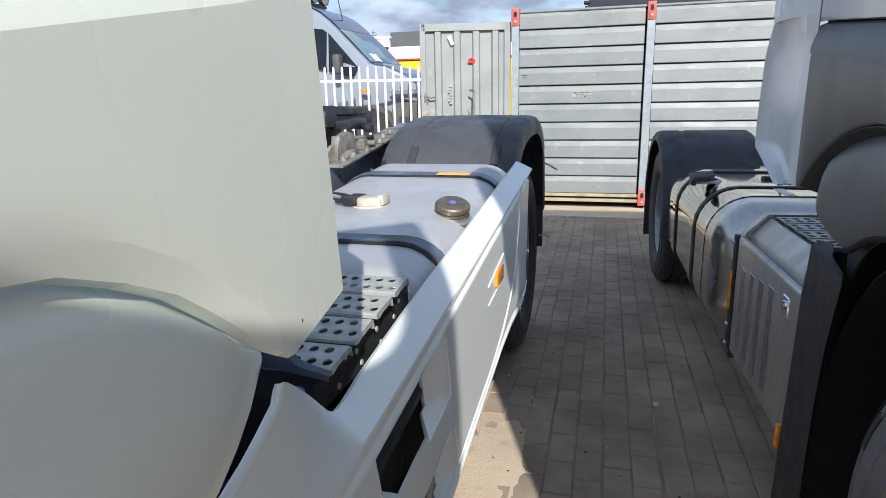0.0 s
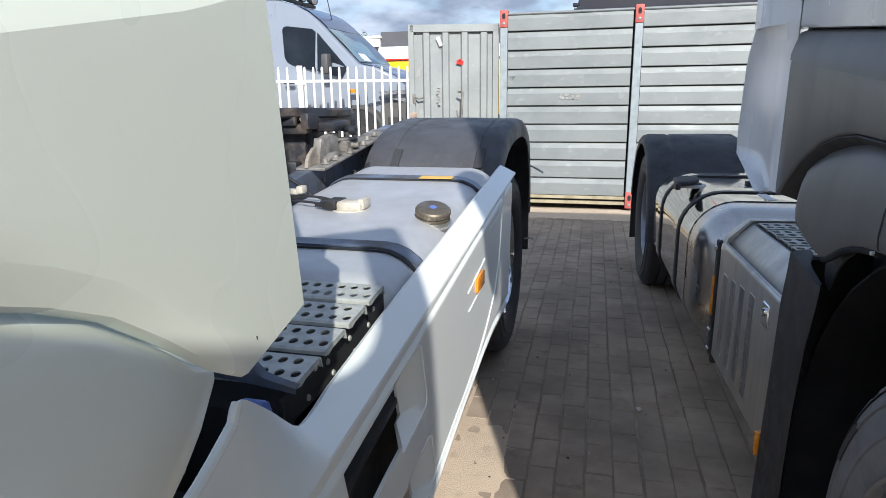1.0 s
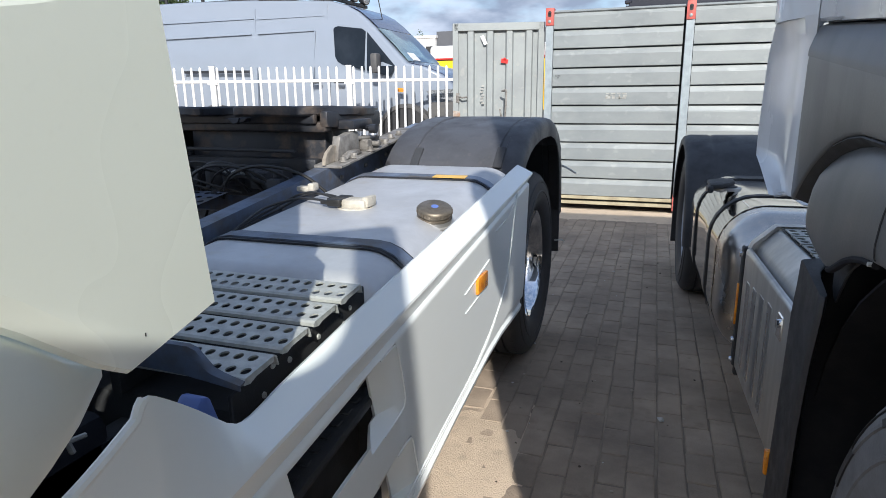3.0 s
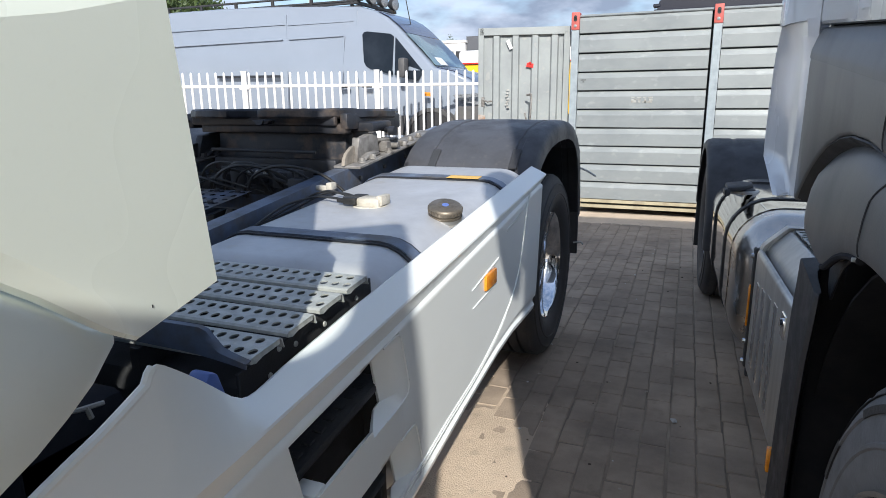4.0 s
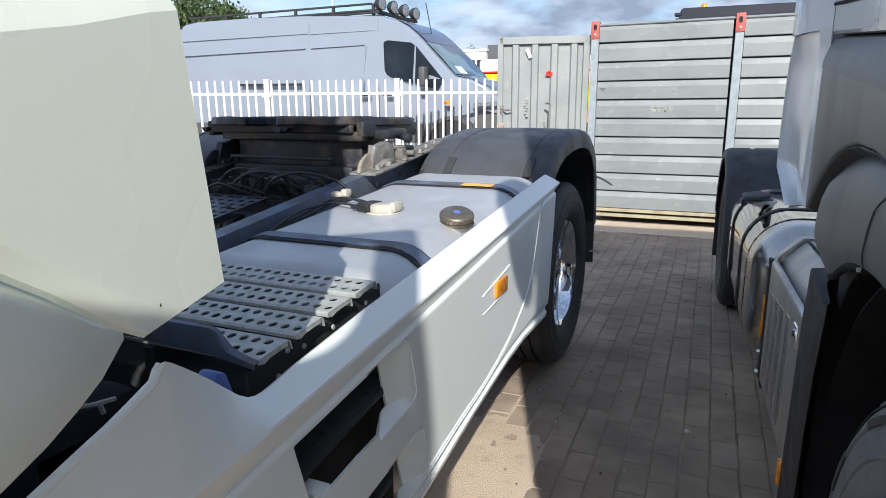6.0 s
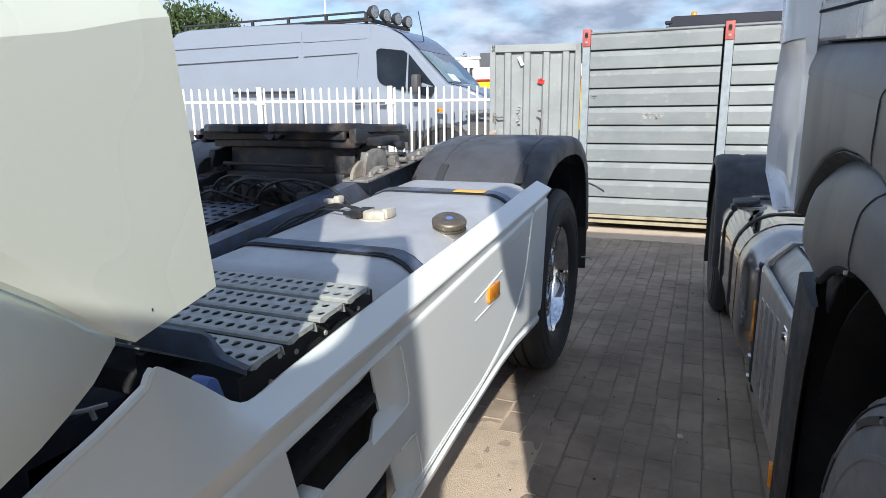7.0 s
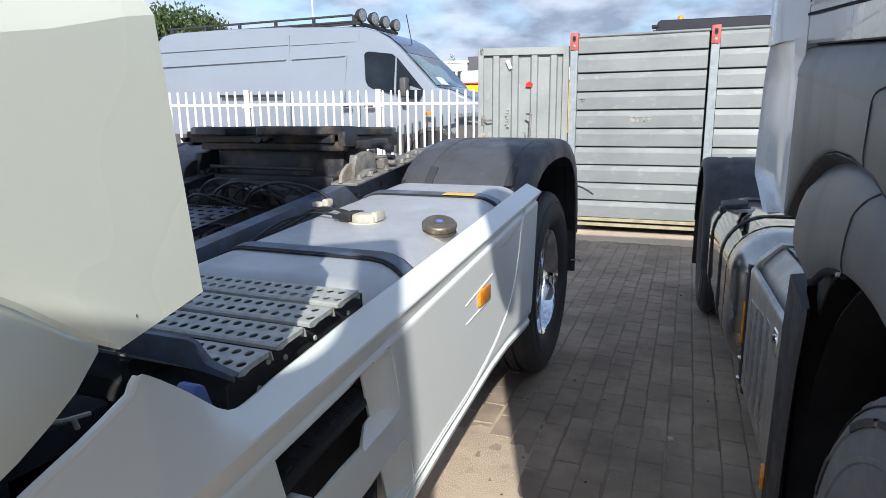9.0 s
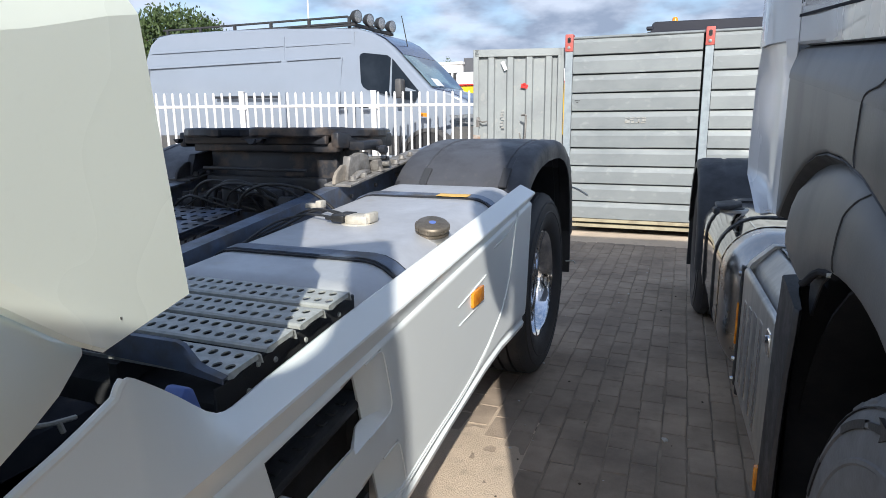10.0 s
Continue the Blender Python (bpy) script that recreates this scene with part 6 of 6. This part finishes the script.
for i in range(4):
    y = 0.24 + 0.50 * i
    lamp = part("spot_lamp", moved(bm_lathe([(0.0005, -0.16), (0.06, -0.16), (0.115, -0.09), (0.125, -0.02), (0.125, 0.0), (0.110, 0.005)], 24, "x"), Matrix.Translation((-2.50, y, 3.38)) @ Matrix.Rotation(radians(-12), 4, 'Z')), BLACK, rack)
    part("lamp_lens", moved(bm_lathe([(0.110, 0.002), (0.07, 0.012), (0.0005, 0.016)], 24, "x"), Matrix.Translation((-2.50, y, 3.38)) @ Matrix.Rotation(radians(-12), 4, 'Z')), LENS, lamp)
    part("lamp_foot", bm_box(-2.58, -2.54, y - 0.02, y + 0.02, 3.20, 3.30, 0.004, 1), BLACK, lamp)

# ---- distance ----
dark = thing("black_truck", (0.9, 12.4, 0), "black vehicle roof showing above the container with amber beacon", "truck")
part("vehicle_body", bm_box(-0.25, 3.6, 11.2, 13.4, 0.5, 2.66, 0.10, 3), BLACK, dark)
part("roof_box", joined(bm_prism([(-0.22, 2.68), (-0.18, 2.86), (-0.14, 2.885), (3.6, 2.84), (3.6, 2.68)], "y", 11.15, 12.6, 0.008, 1), bm_box(-0.25, 3.6, 11.12, 11.16, 2.70, 2.735, 0.005, 1), bm_box(-0.27, -0.16, 11.14, 11.30, 2.77, 2.82, 0.01, 1)), NAVY, dark)
part("beacon", bm_lathe([(0.055, 2.87), (0.055, 2.90), (0.048, 2.905), (0.045, 2.96), (0.030, 2.985), (0.0005, 2.99)], 18, "z", (0.14, 11.5, 0)), ORANGE, dark, "amber beacon lamp")
for x in (0.4, 3.0):
    part("wheel", bm_lathe([(0.0005, 11.3), (0.5, 11.3), (0.5, 11.6), (0.0005, 11.6)], 24, "y", (x, 0, 0.5)), RUBBER, dark)

ytruck = thing("yellow_van", (-4.8, 21.8, 0), "yellow and white box van parked beyond the fence", "van")
part("lower_body", bm_box(-7.6, -2.4, 20.9, 22.9, 0.45, 2.50, 0.06), YELLOW, ytruck)
part("roof_body", bm_box(-7.25, -2.4, 20.95, 22.85, 2.49, 2.98, 0.12, 3), WHITE_FAR, ytruck)
part("stripe", bm_box(-7.3, -2.5, 20.88, 20.96, 2.53, 2.57), STICKER_RED, ytruck)
for x in (-6.6, -3.4):
    part("wheel", bm_lathe([(0.0005, 20.85), (0.40, 20.85), (0.45, 20.9), (0.45, 21.15), (0.0005, 21.15)], 24, "y", (x, 0, 0.45)), RUBBER, ytruck)

hall = thing("white_hall", (-45, 62, 0), "white flat-roofed hall with dark lettering far off", "building")
part("wall", bm_box(-78, -20.0, 56.6, 75, 0, 6.40), WHITE_FAR, hall)
part("roof_edge", bm_box(-78.1, -19.9, 56.5, 75.1, 6.40, 6.62), WHITE_FAR, hall)
for k, w in enumerate((0.5, 0.35, 0.6, 0.2, 0.5, 0.8)):
    part("letter_bar", bm_box(-24.6 + 0.75 * k, -24.6 + 0.75 * k + w, 56.45, 56.58, 4.9, 5.65), BLACK, hall)
office = thing("grey_building", (-17.5, 60, 0), "dark grey flat-roofed building with white lower wall", "building")
part("upper_wall", bm_box(-20.0, -8, 57.0, 70, 5.65, 6.95), GREY_FAR, office)
part("lower_wall", bm_box(-19.9, -8.1, 57.3, 69.8, 0, 5.65), WHITE_FAR, office)
part("pier", bm_box(-20.0, -19.6, 56.9, 57.3, 0, 5.65), GREY_FAR, office)


def tree(at, height, radius, crown_low, n_clumps, seed):
    rng = random.Random(seed)
    t = thing("tree", at, "green leafy tree behind the yard", "tree", "trees in the distance")
    ax, ay = at[0], at[1]
    limbs = [bm_lathe([(0.16, 0.0), (0.13, crown_low * 0.5), (0.10, crown_low), (0.05, height * 0.75), (0.01, height * 0.9)], 10, "z", (ax, ay, 0))]
    for k in range(7):
        a = 2 * math.pi * k / 7
        z = crown_low + (height - crown_low) * 0.12 * k * 0.7
        limbs.append(bm_tube(curve_points([(ax, ay, z), (ax + 0.4 * radius * math.cos(a), ay + 0.4 * radius * math.sin(a), z + 0.5), (ax + 0.75 * radius * math.cos(a), ay + 0.75 * radius * math.sin(a), z + 0.9)], 3), 0.035, 6))
    part("trunk", joined(*limbs), BARK, t)
    verts, faces = [], []
    mid = (crown_low + height) / 2
    for c in range(n_clumps):
        while True:
            d = Vector((rng.uniform(-1, 1), rng.uniform(-1, 1), rng.uniform(-1, 1)))
            if d.length < 1 and d.length > 0.35 and noise.noise(d * 2.3 + Vector((seed, 0, 0))) > -0.22:
                break
        cc = Vector((ax + d.x * radius, ay + d.y * radius, mid + d.z * (height - crown_low) / 2))
        for _ in range(26):
            p = cc + Vector((rng.gauss(0, 0.16), rng.gauss(0, 0.16), rng.gauss(0, 0.13)))
            q = Euler((rng.uniform(0, 6.3), rng.uniform(0, 6.3), rng.uniform(0, 6.3))).to_matrix()
            s = rng.uniform(0.04, 0.09)
            i = len(verts)
            verts += [p + q @ Vector((-s, 0, 0)), p + q @ Vector((0, -s * 0.55, 0.01)), p + q @ Vector((s, 0, 0)), p + q @ Vector((0, s * 0.55, 0.01))]
            faces.append((i, i + 1, i + 2, i + 3))
    o = ORIGIN[t.name]
    me = bpy.data.meshes.new("crown")
    me.from_pydata([v - o for v in verts], [], faces)
    me.materials.append(LEAF)
    cr = new("crown", me)
    cr.parent = t
    tagged(cr, kind="stuff")
    return t


tree((-15.9, 17.3, 0), 5.15, 1.75, 1.9, 620, 3)
tree((-18.6, 16.2, 0), 4.9, 1.6, 1.8, 400, 8)
tree((-26.0, 68.0, 0), 8.1, 1.5, 3.0, 60, 5)
tree((-24.3, 69.0, 0), 8.0, 1.4, 3.0, 50, 6)
street = thing("flag_pole", (-21.3, 33.6, 0), "slim white pole beyond the yard", "pole")
part("pole", bm_lathe([(0.06, 0.0), (0.04, 12.0), (0.0005, 12.0)], 10, "z", (-21.3, 33.6, 0)), FENCE, street)

# ---- pavers ----
pavement = thing("pavement", (0.2, 4.5, 0), "worn concrete block paving with sandy joints", "pavement", kind="structure")
part("joint_bed", bm_box(-3.6, 2.6, 0.30, 8.0, -0.04, -0.0085), JOINT, pavement)


def sunlit_sand_z(x, y):
    """Height of the sand over the blocks: deep beside the white tractor's skirt and along the container, where its pale
    colour stands in for sunlit ground, thin elsewhere.
    """
    side = min(1.0, max(0.0, (0.11 - x + 0.06 * noise.noise(Vector((y * 2.0, 3, 0)))) / 0.12)) * min(1.0, max(0.0, (3.15 - y + 0.3 * noise.noise(Vector((x * 5.0, 9, 0)))) / 0.6))
    far = 2.0 * min(1.0, max(0.0, (y - 7.36 + 0.05 * noise.noise(Vector((x * 3.0, 6, 0)))) / 0.14))
    return (-0.0090 + 0.0098 * max(side, far) + 0.0012 * noise.noise(Vector((x * 1.7, y * 1.3, 1))) + 0.0012 * noise.noise(Vector((x * 6.0, y * 5.0, 4)))
            + 0.0016 * noise.noise(Vector((x * 19.0, y * 19.0, 8))))


def grime_z(x, y):
    """Height of the dark dirt trodden into the joints."""
    return -0.0056 + 0.0016 * noise.noise(Vector((x * 1.9, y * 1.5, 21))) + 0.0012 * noise.noise(Vector((x * 7.0, y * 6.0, 24))) + 0.0010 * noise.noise(Vector((x * 29.0, y * 29.0, 28)))


def bed(height, nx, ny):
    return bm_sheet([[(-1.1 + 0.024 * i, 1.2 + 0.024 * k, height(-1.1 + 0.024 * i, 1.2 + 0.024 * k)) for k in range(ny)] for i in range(nx)])


part("swept_sand", bed(sunlit_sand_z, 107, 284), SAND_SUNLIT, pavement, "dry sand over the blocks, made paler where the ground is sunlit")
part("joint_dirt", bed(grime_z, 107, 284), JOINT, pavement, "dark dirt trodden into the joints")
PW, PL, TURN = 0.108, 0.208, radians(1.0)


def paver_bm(rng):
    bm = bmesh.new()
    hw, hl, e = PW / 2 - 0.0018, PL / 2 - 0.0018, 0.0035
    top = []
    for sx, sy in ((-1, -1), (1, -1), (1, 1), (-1, 1)):
        j = rng.uniform(0, 0.003)
        top.append(((hw - e - j) * sx, (hl - e - j) * sy, 0.0))
    low = [(hw * sx, hl * sy, -0.006) for sx, sy in ((-1, -1), (1, -1), (1, 1), (-1, 1))]
    base = [(hw * sx, hl * sy, -0.05) for sx, sy in ((-1, -1), (1, -1), (1, 1), (-1, 1))]
    a, b, c = ([bm.verts.new(p) for p in ring] for ring in (top, low, base))
    bm.faces.new(a)
    for i in range(4):
        j = (i + 1) % 4
        bm.faces.new((b[i], b[j], a[j], a[i]))
        bm.faces.new((c[i], c[j], b[j], b[i]))
    bmesh.ops.recalc_face_normals(bm, faces=bm.faces[:])
    return bm


rng = random.Random(21)
PAVER_ME = [to_mesh("paver", paver_bm(rng), PAVER, 0) for _ in range(5)]
far_verts, far_faces = [], []
count = 0
base_shape = [(v.co.copy()) for v in PAVER_ME[0].vertices]
base_faces = [tuple(p.vertices) for p in PAVER_ME[0].polygons]
ct, st = math.cos(TURN), math.sin(TURN)
for r in range(-4, 52):
    for c in range(-34, 22):
        lx, ly = c * PW, r * PL + (PL / 2 if c % 2 else 0)
        x, y = 0.2 + lx * ct - ly * st, 1.2 + lx * st + ly * ct
        if y > 7.95:
            continue
        z = -0.0015 + 0.0025 * noise.noise(Vector((x * 0.9, y * 0.9, 0))) + rng.uniform(-0.0012, 0.0012)
        x, y = x + rng.uniform(-0.003, 0.003), y + rng.uniform(-0.005, 0.005)
        tilt = (rng.uniform(-0.8, 0.8), rng.uniform(-1.2, 1.2), math.degrees(TURN) + rng.uniform(-1.2, 1.2))
        near = 2.0 < y < 5.1 and -0.30 < x < 0.75 and count < 300
        if near:
            piece("paver", PAVER_ME[rng.randrange(5)], pavement, (x, y, z), tilt)
            count += 1
        else:
            m = pose(x, y, z, *tilt)
            i = len(far_verts)
            far_verts += [m @ v for v in base_shape]
            far_faces += [tuple(k + i for k in f) for f in base_faces]
me = bpy.data.meshes.new("paving_field")
o = ORIGIN[pavement.name]
me.from_pydata([v - o for v in far_verts], [], far_faces)
me.materials.append(PAVER)
field = new("paving_field", me)
field.parent = pavement
tagged(field, kind="stuff")
for k in range(64):
    x, y, s = rng.uniform(-0.2, 0.78), rng.uniform(2.1, 7.0), rng.uniform(0.003, 0.008)
    if k == 0:
        x, y, s = 0.566, 2.891, 0.016
    bm = bmesh.new()
    bmesh.ops.create_icosphere(bm, subdivisions=1, radius=s)
    for v in bm.verts:
        v.co = Vector((v.co.x * rng.uniform(0.7, 1.4) + x, v.co.y * rng.uniform(0.7, 1.3) + y, v.co.z * 0.6 + s * 0.5))
    single("pebble", bm, (STONE, SAND, BARK, SAND)[k % 4], "small pebble lying on the paving", "stone", "pebbles on the paving")
